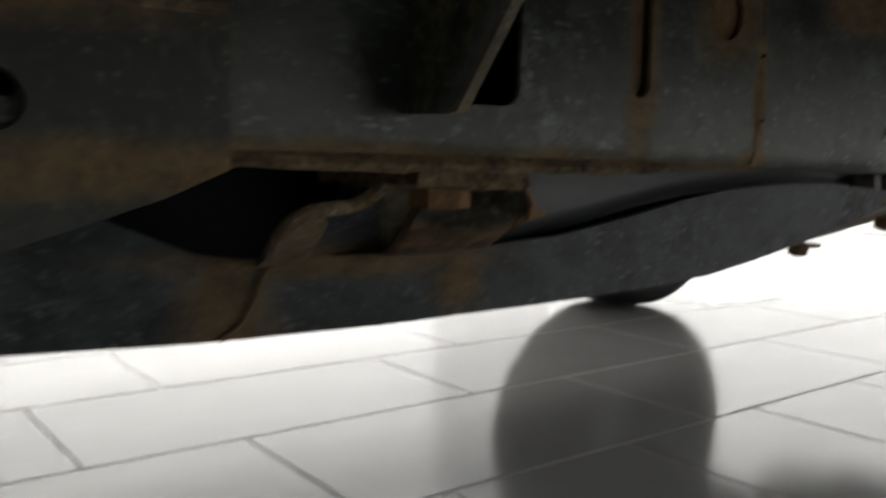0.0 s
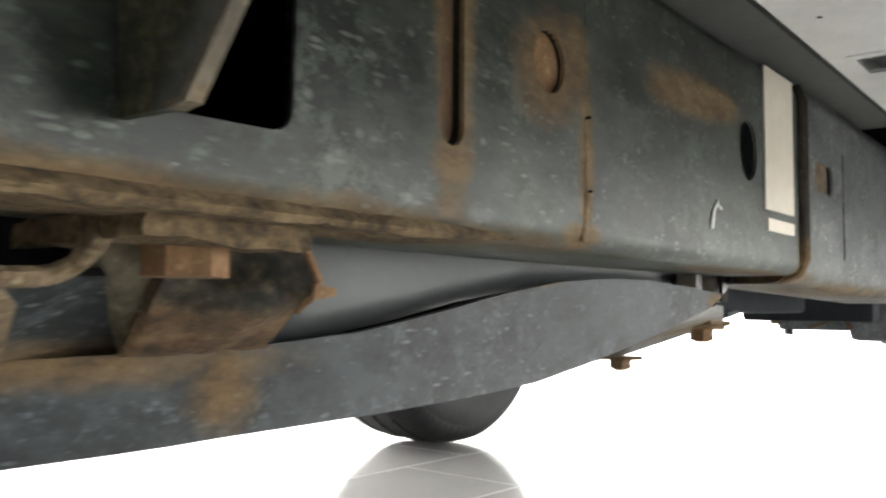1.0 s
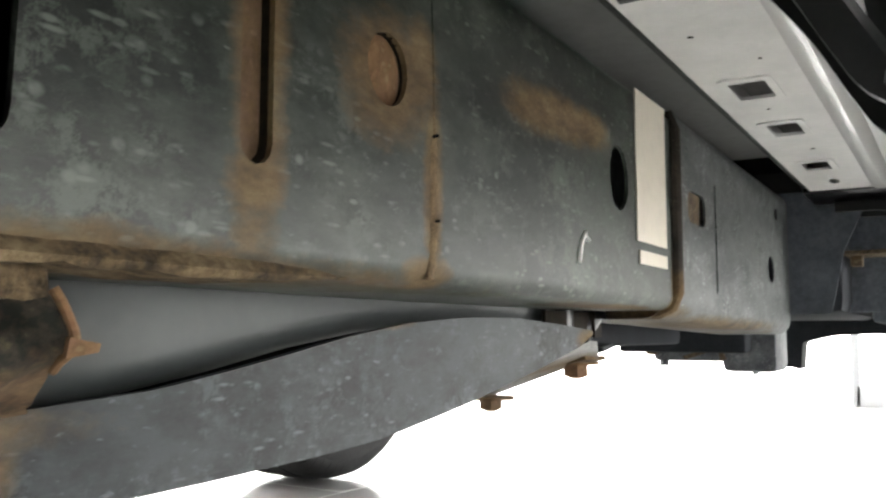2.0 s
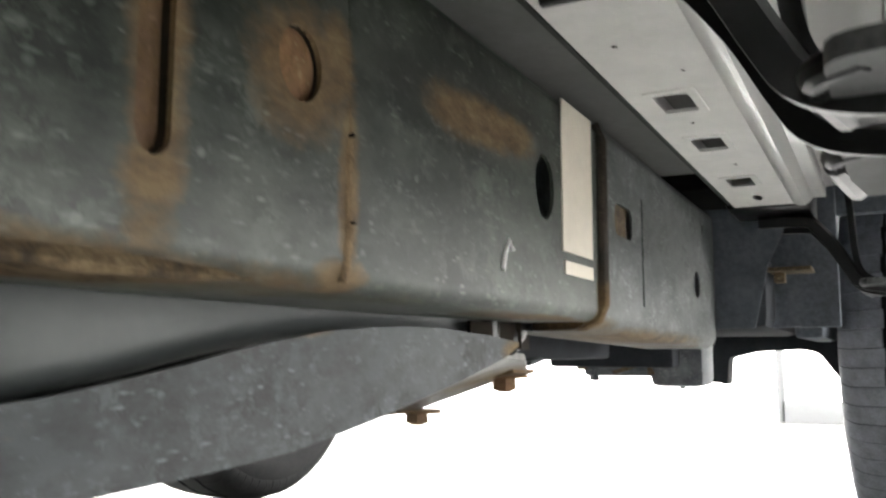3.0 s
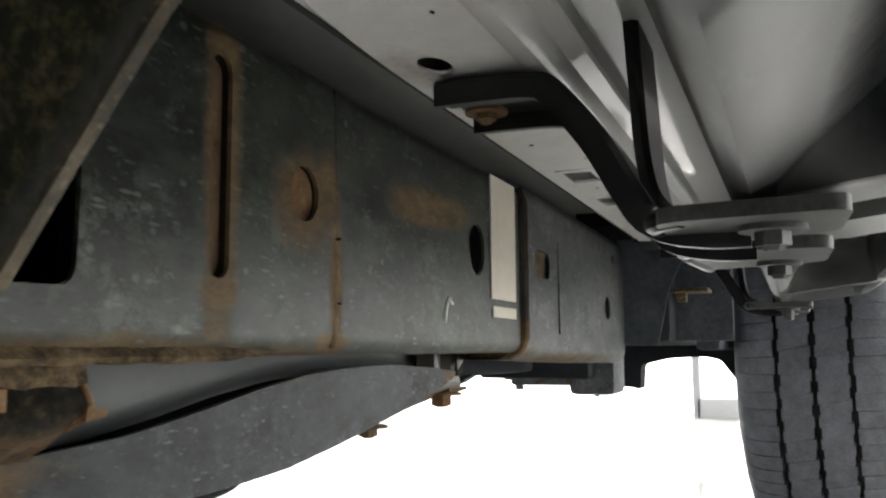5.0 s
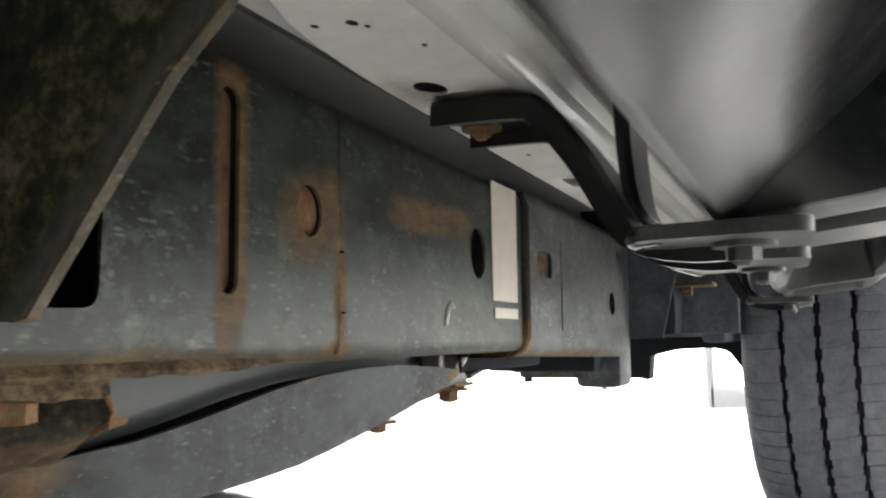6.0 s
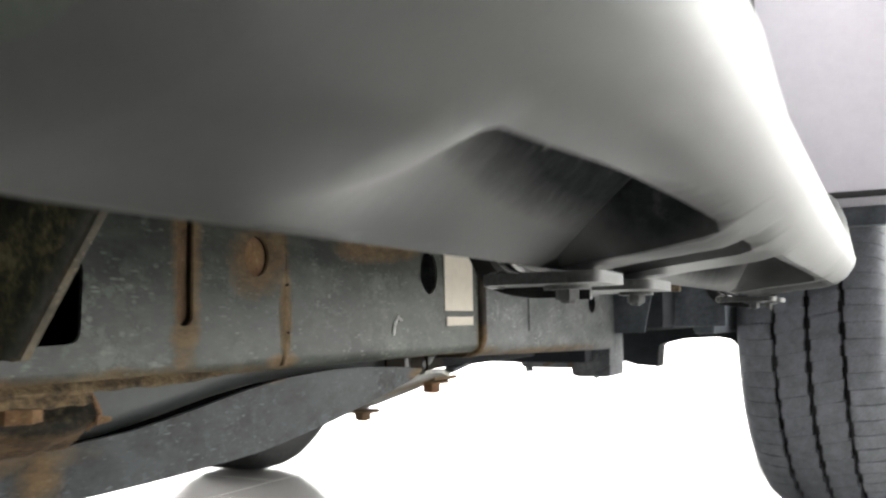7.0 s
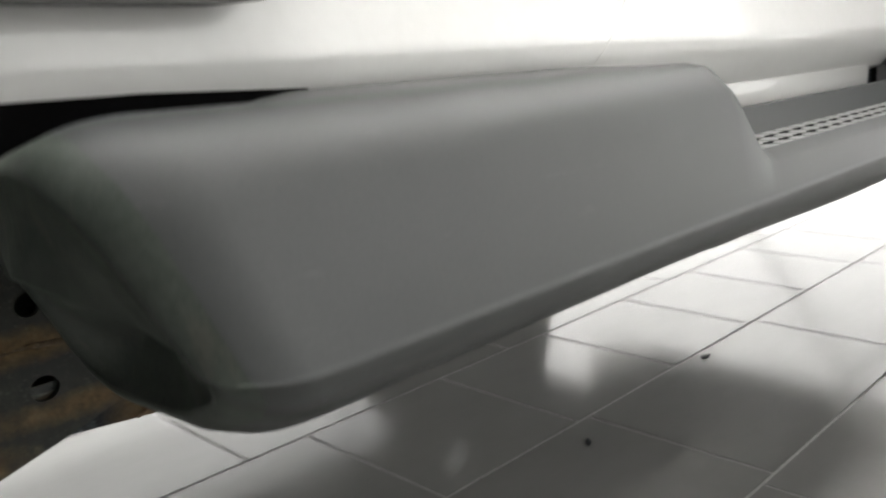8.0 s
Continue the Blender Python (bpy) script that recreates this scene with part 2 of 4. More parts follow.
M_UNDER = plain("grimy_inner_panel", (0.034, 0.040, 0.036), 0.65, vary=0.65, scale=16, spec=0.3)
M_DARK = plain("underbody_black", (0.019, 0.022, 0.027), 0.75, vary=0.35, spec=0.25)
M_SHIELD = plain("dusty_black_plastic", (0.078, 0.089, 0.104), 0.75, vary=0.4, scale=22, spec=0.3)
M_FLOORPAN = plain("grey_sealer", (0.15, 0.155, 0.148), 0.7, vary=0.15, scale=14)
M_SILVER = plain("white_paint", (0.74, 0.74, 0.72), 0.35, 0.0, vary=0.03, scale=12, bumps=0.02, coat=0.6)
M_SILL = steel("silver_underside", (0.66, 0.66, 0.64), (0.74, 0.735, 0.715), [((0.425, 0.215, 0.53), (0.05, 0.022, 0.02))], 0.0, 0.5, 1.2, 0.15)
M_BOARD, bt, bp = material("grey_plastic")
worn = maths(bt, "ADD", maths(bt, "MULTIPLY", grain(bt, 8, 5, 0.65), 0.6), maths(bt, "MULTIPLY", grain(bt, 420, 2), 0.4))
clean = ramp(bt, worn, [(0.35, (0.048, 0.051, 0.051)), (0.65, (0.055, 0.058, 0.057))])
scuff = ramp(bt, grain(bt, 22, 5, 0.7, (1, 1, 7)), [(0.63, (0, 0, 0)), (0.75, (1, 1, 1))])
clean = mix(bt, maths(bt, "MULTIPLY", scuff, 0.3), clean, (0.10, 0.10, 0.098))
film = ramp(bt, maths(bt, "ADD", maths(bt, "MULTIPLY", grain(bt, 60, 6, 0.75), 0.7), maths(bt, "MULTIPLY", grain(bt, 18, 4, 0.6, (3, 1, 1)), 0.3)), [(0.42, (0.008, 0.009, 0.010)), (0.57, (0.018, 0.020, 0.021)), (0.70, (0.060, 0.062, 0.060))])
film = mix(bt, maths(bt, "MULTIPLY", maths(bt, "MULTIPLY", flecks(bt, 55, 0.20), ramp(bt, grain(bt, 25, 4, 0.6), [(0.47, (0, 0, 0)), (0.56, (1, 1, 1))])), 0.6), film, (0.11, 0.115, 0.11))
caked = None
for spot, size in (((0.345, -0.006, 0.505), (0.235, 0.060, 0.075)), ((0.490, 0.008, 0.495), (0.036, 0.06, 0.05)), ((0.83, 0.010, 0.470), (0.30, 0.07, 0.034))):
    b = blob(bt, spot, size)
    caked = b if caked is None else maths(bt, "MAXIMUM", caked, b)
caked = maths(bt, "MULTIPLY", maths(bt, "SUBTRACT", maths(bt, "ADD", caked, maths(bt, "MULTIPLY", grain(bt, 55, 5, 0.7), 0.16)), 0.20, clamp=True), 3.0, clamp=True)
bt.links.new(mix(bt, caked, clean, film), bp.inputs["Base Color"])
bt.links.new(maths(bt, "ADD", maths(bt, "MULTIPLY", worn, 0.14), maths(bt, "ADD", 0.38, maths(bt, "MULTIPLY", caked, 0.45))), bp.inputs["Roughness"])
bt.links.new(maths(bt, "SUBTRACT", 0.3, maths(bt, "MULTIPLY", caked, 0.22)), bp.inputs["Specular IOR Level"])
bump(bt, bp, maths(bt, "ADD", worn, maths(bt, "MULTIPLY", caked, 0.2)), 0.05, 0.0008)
M_CAP, et, ep = material("dark_cap_plastic")
faded = maths(et, "ADD", maths(et, "MULTIPLY", grain(et, 26, 5, 0.65), 0.7), maths(et, "MULTIPLY", grain(et, 300, 3), 0.3))
tone = ramp(et, faded, [(0.38, (0.038, 0.047, 0.039)), (0.62, (0.068, 0.079, 0.067))])
streak = ramp(et, grain(et, 30, 4, 0.6, (1, 3.5, 0.7)), [(0.59, (0, 0, 0)), (0.70, (1, 1, 1))])
et.links.new(mix(et, maths(et, "MULTIPLY", streak, 0.5), tone, (0.10, 0.098, 0.082)), ep.inputs["Base Color"])
ep.inputs["Roughness"].default_value, ep.inputs["Specular IOR Level"].default_value = 0.5, 0.35
bump(et, ep, faded, 0.15, 0.0008)
M_CLAD = plain("dark_cladding", (0.05, 0.047, 0.044), 0.5, vary=0.1, scale=10)
M_STUD = plain("stud_plastic", (0.185, 0.188, 0.185), 0.5, vary=0.08)
M_CLAMP = plain("dusty_black_steel", (0.070, 0.074, 0.073), 0.52, 0.0, vary=0.4, scale=60, spec=0.4)
M_LABEL = plain("paper_label", (0.68, 0.63, 0.54), 0.7, vary=0.06, scale=20)
M_CHALK = plain("white_paint_mark", (0.9, 0.9, 0.88), 0.8, vary=0.05)
M_TYRE = plain("tyre_rubber", (0.022, 0.022, 0.023), 0.7, vary=0.35, scale=24, bumps=0.25, spec=0.2)
M_TREAD = plain("dusty_tread_rubber", (0.160, 0.170, 0.192), 0.62, vary=0.35, scale=45, bumps=0.4)
M_RIM = plain("alloy_rim", (0.30, 0.31, 0.32), 0.4, 0.7)
M_DOOR_TRIM = plain("door_trim_grey", (0.34, 0.33, 0.37), 0.6, vary=0.05, scale=10)
M_WALL = plain("white_wall_paint", (0.82, 0.82, 0.81), 0.8, vary=0.03, scale=3, bumps=0.05)
M_WALL_DARK = plain("dark_wall_paint", (0.16, 0.16, 0.165), 0.8, vary=0.05, scale=3, bumps=0.05)
M_FRAME = plain("grey_aluminium", (0.15, 0.155, 0.16), 0.4, vary=0.04)
M_GROUT = plain("grout", (0.40, 0.392, 0.38), 0.9, vary=0.2)

M_TILE, tt, tp = material("polished_porcelain")
info = tt.nodes.new("ShaderNodeObjectInfo")
tile_tone = ramp(tt, maths(tt, "ADD", maths(tt, "MULTIPLY", info.outputs["Random"], 0.25), maths(tt, "MULTIPLY", grain(tt, 3.5, 6, 0.7, (1, 2.5, 1)), 0.6)), [(0.2, (0.235, 0.232, 0.226)), (0.8, (0.295, 0.291, 0.284))])
tt.links.new(tile_tone, tp.inputs["Base Color"])
smear = grain(tt, 2.2, 6, 0.7, (1, 3, 1))
tt.links.new(maths(tt, "ADD", maths(tt, "MULTIPLY", smear, 0.12), 0.066), tp.inputs["Roughness"])
tp.inputs["IOR"].default_value = 1.46

M_GLOW, gt, gp = material("daylight_outside")
gp.inputs["Emission Color"].default_value, gp.inputs["Emission Strength"].default_value = (1, 0.99, 0.965, 1), 0.9
gp.inputs["Base Color"].default_value = (0.8, 0.8, 0.8, 1)
M_PANEL, gt2, gp2 = material("ceiling_light_diffuser")
gp2.inputs["Emission Color"].default_value, gp2.inputs["Emission Strength"].default_value = (1.0, 0.98, 0.95, 1), PANEL_POWER


# ---- mesh helpers ----
def solid(name, bm, mat, parent=None, smooth=None):
    bmesh.ops.recalc_face_normals(bm, faces=bm.faces)
    me = bpy.data.meshes.new(name)
    bm.to_mesh(me)
    bm.free()
    me.materials.append(mat)
    if smooth is not None:
        for poly in me.polygons:
            poly.use_smooth = True
        me.set_sharp_from_angle(angle=radians(smooth))
    ob = new(name, me)
    if parent is not None:
        ob.parent = parent
    return ob


def part(name, bm, mat, parent, label="", smooth=35):
    ob = solid(name, bm, mat, parent, smooth)
    return tagged(ob, label) if label else ob


def box(bm, lo, hi, bevel=0.0, m=None):
    r = bmesh.ops.create_cube(bm, size=1.0)
    size, mid = [b - a for a, b in zip(lo, hi)], [(a + b) / 2 for a, b in zip(lo, hi)]
    for v in r["verts"]:
        v.co = Vector((v.co.x * size[0] + mid[0], v.co.y * size[1] + mid[1], v.co.z * size[2] + mid[2]))
    if bevel:
        edges = list({e for v in r["verts"] for e in v.link_edges})
        out = bmesh.ops.bevel(bm, geom=edges, offset=bevel, segments=2, affect="EDGES", profile=0.6)
        verts = list({v for f in out["faces"] for v in f.verts} | {v for v in r["verts"] if v.is_valid})
    else:
        verts = r["verts"]
    if m is not None:
        bmesh.ops.transform(bm, matrix=m, verts=verts)
    return verts


def rod(bm, a, b, r, sides=16, r2=None):
    a, b = Vector(a), Vector(b)
    m = Matrix.Translation((a + b) / 2) @ (b - a).to_track_quat("Z", "Y").to_matrix().to_4x4()
    bmesh.ops.create_cone(bm, cap_ends=True, segments=sides, radius1=r, radius2=r if r2 is None else r2, depth=(b - a).length, matrix=m)


def pipe(bm, points, r, sides=12, flat=1.0):
    """A round or flattened bar along points."""
    rings = []
    pts = [Vector(p) for p in points]
    up = Vector((1, 0, 0))
    for i, p in enumerate(pts):
        d = (pts[min(i + 1, len(pts) - 1)] - pts[max(i - 1, 0)]).normalized()
        u = up - d * up.dot(d)
        u.normalize()
        w = d.cross(u)
        rings.append([bm.verts.new(p + (u * math.cos(k * math.tau / sides) + w * flat * math.sin(k * math.tau / sides)) * r) for k in range(sides)])
    for a, b in zip(rings, rings[1:]):
        for k in range(sides):
            bm.faces.new((a[k], a[(k + 1) % sides], b[(k + 1) % sides], b[k]))
    bm.faces.new(rings[0][::-1])
    bm.faces.new(rings[-1])


def smooth_path(points, n=6):
    out = []
    pts = [Vector(p) for p in points]
    for i in range(len(pts) - 1):
        p0, p1, p2, p3 = pts[max(i - 1, 0)], pts[i], pts[i + 1], pts[min(i + 2, len(pts) - 1)]
        for k in range(n):
            s = k / n
            out.append(0.5 * ((2 * p1) + (p2 - p0) * s + (2 * p0 - 5 * p1 + 4 * p2 - p3) * s * s + (3 * p1 - p0 - 3 * p2 + p3) * s ** 3))
    return out + [pts[-1]]


def rounded(points, radius, steps=4):
    """A closed outline with its corners rounded."""
    out, n = [], len(points)
    for i in range(n):
        a, b, c = (Vector(points[j % n]) for j in (i - 1, i, i + 1))
        r = min(radius, (a - b).length * 0.45, (c - b).length * 0.45)
        p, q = b + (a - b).normalized() * r, b + (c - b).normalized() * r
        for k in range(steps + 1):
            s = k / steps
            out.append(tuple((1 - s) ** 2 * p + 2 * s * (1 - s) * b + s * s * q))
    return out


def oval(cx, cz, rx, rz, n=20, tilt=0.0):
    c, s = math.cos(tilt), math.sin(tilt)
    return [(cx + rx * math.cos(a) * c - rz * math.sin(a) * s, cz + rx * math.cos(a) * s + rz * math.sin(a) * c) for a in (k * math.tau / n for k in range(n))]


def slot(cx, z0, z1, w, n=6):
    top = [(cx + w * math.cos(a), z1 - w + w * math.sin(a)) for a in (math.pi * k / n for k in range(n + 1))]
    low = [(cx + w * math.cos(a), z0 + w + w * math.sin(a)) for a in (math.pi * (1 + k / n) for k in range(n + 1))]
    return top + low


def sheet(bm, outline, holes, thick, place):
    """A flat plate with holes; place maps (u, v, depth) to the world, depth 0 being its face."""
    tmp = bmesh.new()
    edges = []
    for loop in [outline, *holes]:
        vs = [tmp.verts.new((u, v, 0)) for u, v in loop]
        edges += [tmp.edges.new((vs[i], vs[(i + 1) % len(vs)])) for i in range(len(vs))]
    bmesh.ops.triangle_fill(tmp, use_beauty=True, use_dissolve=False, edges=edges)
    front = list(tmp.faces)
    out = bmesh.ops.extrude_face_region(tmp, geom=front)
    for v in out["geom"]:
        if isinstance(v, bmesh.types.BMVert):
            v.co.z = thick
    # extrude_face_region leaves the first faces in place, so both skins exist
    table = {v: bm.verts.new(place(v.co.x, v.co.y, v.co.z)) for v in tmp.verts}
    for f in tmp.faces:
        bm.faces.new([table[v] for v in f.verts])
    tmp.free()


def sweep(bm, profile, xs, closed=False, shift=None):
    """A profile in (y, z) drawn along x."""
    rings = []
    for x in xs:
        dy, dz = shift(x) if shift else (0, 0)
        rings.append([bm.verts.new((x, y + dy, z + dz)) for y, z in profile])
    n = len(profile)
    for a, b in zip(rings, rings[1:]):
        for k in range(n if closed else n - 1):
            bm.faces.new((a[k], a[(k + 1) % n], b[(k + 1) % n], b[k]))
    return rings


def xz_plane(y):
    return lambda u, v, d: (u, y + d, v)


def thing(name, label, category, group="", at=(0, 0, 0)):
    ob = new(name)
    ob.location = at
    ob.empty_display_size = 0.1
    return tagged(ob, label, category, group)


def lerp_table(table, x):
    for (a, p), (b, q) in zip(table, table[1:]):
        if x <= b:
            s = (x - a) / (b - a)
            s = min(1, max(0, s))
            return p + (q - p) * s
    return table[-1][1]


# ---- showroom ----
def wall(name, lo, hi):
    bm = bmesh.new()
    box(bm, lo, hi)
    return tagged(solid(name, bm, M_WALL_DARK), "plain dark grey painted showroom wall", "wall", kind="structure")


wall("wall_west", (ROOM_X0 - 0.2, ROOM_Y0 - 0.2, 0), (ROOM_X0, ROOM_Y1 + 0.2, ROOM_H))
wall("wall_south", (-0.15, ROOM_Y0 - 0.2, 0), (1.66, ROOM_Y0, ROOM_H))
wall("wall_partition", (ROOM_X0, -1.25, 0), (-0.15, -1.05, ROOM_H))
wall("wall_return", (-0.35, ROOM_Y0 - 0.2, 0), (-0.15, -1.25, ROOM_H))
bm = bmesh.new()
box(bm, (ROOM_X0 - 0.2, ROOM_Y0 - 0.2, ROOM_H), (ROOM_X1 + 0.2, ROOM_Y1 + 0.2, ROOM_H + 0.2))
tagged(solid("ceiling", bm, M_WALL), "plain white showroom ceiling", "ceiling", kind="structure")


def glazed_wall(name, length, m, bays):
    root = tagged(new(name), "glazed showroom front with grey aluminium frames", "window wall", kind="structure")
    for i in range(bays):
        bm = bmesh.new()
        u = length * i / bays
        box(bm, (u - 0.02, -0.05, 0), (u + 0.02, 0.05, ROOM_H), 0.004, m)
        part("mullion", bm, M_FRAME, root)
    for z, u0, high in ((0.0, 0.0, 0.11), (2.45, 0.0, 0.07), (ROOM_H - 0.08, 0.0, 0.08)):
        bm = bmesh.new()
        box(bm, (u0, -0.05, z), (length * (0.5 if z == 0 else 1), 0.05, z + high), 0.004, m)
        part("frame_bar", bm, M_FRAME, root)
    for a, b in (((0.5, 0.56), (0.625, 2.4)), ((0.5, 2.4), (0.625, 0.56))):
        bm = bmesh.new()
        rod(bm, (a[0] * length, 0.03, a[1]), (b[0] * length, 0.03, b[1]), 0.022, 8)
        bmesh.ops.transform(bm, matrix=m, verts=bm.verts)
        part("brace", bm, M_FRAME, root, "diagonal brace")
    return root


glazed_wall("window_1", ROOM_Y1 - ROOM_Y0, pose(ROOM_X1, ROOM_Y0, 0, 0, 0, 90), 2)
glazed_wall("window_2", ROOM_X1 - ROOM_X0, pose(ROOM_X0, ROOM_Y1, 0), 2)
glazed_wall("window_3", ROOM_X1 - 1.7, pose(1.7, ROOM_Y0, 0), 2)
for name, lo, hi in (("backdrop_front", (ROOM_X1 + 0.4, -9, -0.4), (ROOM_X1 + 0.42, 10, 6)), ("backdrop_side", (-9, ROOM_Y1 + 0.4, -0.4), (9, ROOM_Y1 + 0.42, 6)), ("backdrop_near", (1.2, ROOM_Y0 - 0.42, -0.4), (9, ROOM_Y0 - 0.4, 6))):
    bm = bmesh.new()
    box(bm, lo, hi)
    tagged(solid(name, bm, M_GLOW), "plain bright daylight outside the glazing", "backdrop", kind="structure")
for i in range(4):
    for j in range(3):
        x, y = -0.65 + i * 1.65, -0.70 + j * 2.45
        bm = bmesh.new()
        box(bm, (-0.6, -0.3, -0.03), (0.6, 0.3, 0.0), 0.004)
        lamp = thing("ceiling_light", "white rectangular ceiling light panel, switched on", "light", "ceiling lights", (x, y, ROOM_H))
        part("frame", bm, M_FRAME, lamp)
        bm = bmesh.new()
        box(bm, (-0.56, -0.26, -0.036), (0.56, 0.26, -0.031))
        part("diffuser", bm, M_PANEL, lamp, "glowing white diffuser")

# ---- the truck ----
truck = thing("pickup_truck", "white pickup truck with rusty grey ladder frame and grey side step", "truck")
RY, RZ0, RZ1 = 0.262, 0.385, 0.526


def frame_rail(x0, x1, y, z0, z1, depth, radius, holes, mat, name, label):
    """A boxed rail: a web with its holes, rounded edges, flanges and inner side."""
    bm = bmesh.new()
    arc = [(radius * (1 - math.cos(a)), radius * (1 - math.sin(a))) for a in (math.pi / 2 * k / 5 for k in range(6))]
    low = [(y + 0.001, z0 + radius + 0.006)] + [(y + dy, z0 + dz) for dy, dz in arc]
    high = [(y + 0.001, z1 - radius - 0.006)] + [(y + dy, z1 - dz) for dy, dz in arc]
    xs = [x0 + (x1 - x0) * k / 24 for k in range(25)]
    sweep(bm, low + [(y + depth, z0), (y + depth, z1)] + high[::-1], xs)
    # the web in bays, one hole in each
    holes = sorted(holes, key=lambda h: h[0][0])
    spans = [(min(p[0] for p in h), max(p[0] for p in h)) for h in holes]
    cuts = [x0] + [(a[1] + b[0]) / 2 for a, b in zip(spans, spans[1:])] + [x1]
    for a, b, hole in zip(cuts, cuts[1:], holes):
        sheet(bm, [(a, z0 + radius), (b, z0 + radius), (b, z1 - radius), (a, z1 - radius)], [hole], 0.0022, xz_plane(y))
    return part(name, bm, mat, truck, label, 40)


TRI = rounded([(0.200, 0.4075), (0.2555, 0.4085), (0.2565, 0.452), (0.246, 0.462)], 0.008)
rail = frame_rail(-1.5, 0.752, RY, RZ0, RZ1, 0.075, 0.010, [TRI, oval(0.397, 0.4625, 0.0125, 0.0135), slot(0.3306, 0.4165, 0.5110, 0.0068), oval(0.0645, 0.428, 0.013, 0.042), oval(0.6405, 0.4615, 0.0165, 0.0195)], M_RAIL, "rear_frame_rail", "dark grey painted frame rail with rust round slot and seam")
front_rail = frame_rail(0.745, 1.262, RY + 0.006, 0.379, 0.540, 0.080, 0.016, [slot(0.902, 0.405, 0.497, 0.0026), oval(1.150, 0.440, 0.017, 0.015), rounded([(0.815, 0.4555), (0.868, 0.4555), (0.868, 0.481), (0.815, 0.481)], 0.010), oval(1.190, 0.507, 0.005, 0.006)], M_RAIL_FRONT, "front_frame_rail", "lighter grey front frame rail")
for v in front_rail.data.vertices:
    if v.co.z < 0.42:
        v.co.z -= 0.010 * min(1, max(0, (v.co.x - 0.80) / 0.44))
bm = bmesh.new()
box(bm, (0.800, RY + 0.0084, 0.450), (0.858, RY + 0.0100, 0.483), 0.0005)
part("rail_tab", bm, M_CRUST, rail, "rusty tab inside the front rail")
# lip and seam at the end of the rear rail
bm = bmesh.new()
pipe(bm, [(0.753, RY + 0.05, RZ0 - 0.001), (0.753, RY + 0.012, RZ0 - 0.001), (0.753, RY + 0.003, RZ0 + 0.003), (0.753, RY - 0.001, RZ0 + 0.012), (0.753, RY - 0.001, RZ1 - 0.012), (0.753, RY + 0.004, RZ1)], 0.0052, 10)
part("rail_end_lip", bm, M_LIP, rail, "dark lip at the rail end, rusty below")
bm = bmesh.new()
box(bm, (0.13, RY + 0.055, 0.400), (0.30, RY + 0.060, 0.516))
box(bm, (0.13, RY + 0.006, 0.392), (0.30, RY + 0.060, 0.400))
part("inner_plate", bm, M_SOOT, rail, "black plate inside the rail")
# pressed groove and dimple: a wall going in from the web, and a bottom
def pressed(name, outline, depth, floor_mat, wall_mat, label, taper=0.9):
    cx, cz = sum(p[0] for p in outline) / len(outline), sum(p[1] for p in outline) / len(outline)
    rings = []
    bm = bmesh.new()
    for k, (d, f) in enumerate(((0.0010, 1.0), (0.5 * depth, 0.98), (depth, taper))):
        rings.append([bm.verts.new((cx + (x - cx) * (1 - (1 - f) * 0.6), RY + d, cz + (z - cz) * (1 - (1 - f) * 0.3))) for x, z in outline])
    for a, b in zip(rings, rings[1:]):
        for k in range(len(a)):
            bm.faces.new((a[k], a[(k + 1) % len(a)], b[(k + 1) % len(a)], b[k]))
    side = part(name, bm, wall_mat, rail, label, 60)
    bm = bmesh.new()
    low = [bm.verts.new((x, RY + depth - 0.0002, z)) for x, z in outline]
    mid = [bm.verts.new((cx + (x - cx) * 0.45, RY + depth - 0.0012, cz + (z - cz) * 0.45)) for x, z in outline]
    for k in range(len(low)):
        bm.faces.new((low[k], low[(k + 1) % len(low)], mid[(k + 1) % len(low)], mid[k]))
    bm.faces.new(mid)
    part("bottom", bm, floor_mat, side, "", 60)


pressed("pressed_groove", slot(0.3306, 0.4162, 0.5113, 0.0071), 0.0058, M_RUST, M_GRIME, "rust-filled vertical groove pressed into the rail")
pressed("dimple", oval(0.397, 0.4620, 0.0130, 0.0140, 28), 0.0040, M_ORANGE, M_GRIME, "rusty round dimple")
# lapped seam: a fine edge above, a rusty bead with pits below
bm = bmesh.new()
pipe(bm, [(0.4255 + 0.003 * min(1, (0.522 - z) / 0.06), RY + 0.0004, z) for z in (0.522 - 0.004 * k for k in range(18))], 0.0009, 6)
part("seam_edge", bm, M_RAIL, rail, "fine lapped vertical seam")
bm = bmesh.new()
bead = [(0.4285 + 0.0016 * noise.noise(Vector((k * 0.31, 2.2, 0))) - 0.004 * max(0, (k - 26) / 8) ** 2, RY + 0.0004, 0.4545 - 0.002 * k) for k in range(34)]
rings = []
for k, p in enumerate(bead):
    wide = 0.0029 * min(1, 0.35 + k / 14) * (1 + 0.5 * noise.noise(Vector((k * 0.55, 7.1, 3))))
    rings.append([bm.verts.new((p[0] + wide * math.cos(a), p[1] - 0.35 * wide * math.sin(a), p[2])) for a in (math.tau * q / 10 for q in range(10))])
for a, b in zip(rings, rings[1:]):
    for q in range(10):
        bm.faces.new((a[q], a[(q + 1) % 10], b[(q + 1) % 10], b[q]))
seam = part("weld_seam", bm, M_SEAM, rail, "rusty pitted weld seam", 60)
for x, z, r in ((0.4278, 0.4440, 0.0007), (0.4290, 0.4110, 0.0006)):
    bm = bmesh.new()
    rod(bm, (x, RY - 0.0024, z), (x, RY + 0.0004, z), r, 8)
    part("pit", bm, M_SOOT, seam, "", 40)
bm = bmesh.new()
box(bm, (0.670, RY - 0.0012, 0.4265), (0.732, RY - 0.0002, 0.524))
box(bm, (0.674, RY - 0.0012, 0.4125), (0.732, RY - 0.0002, 0.421))
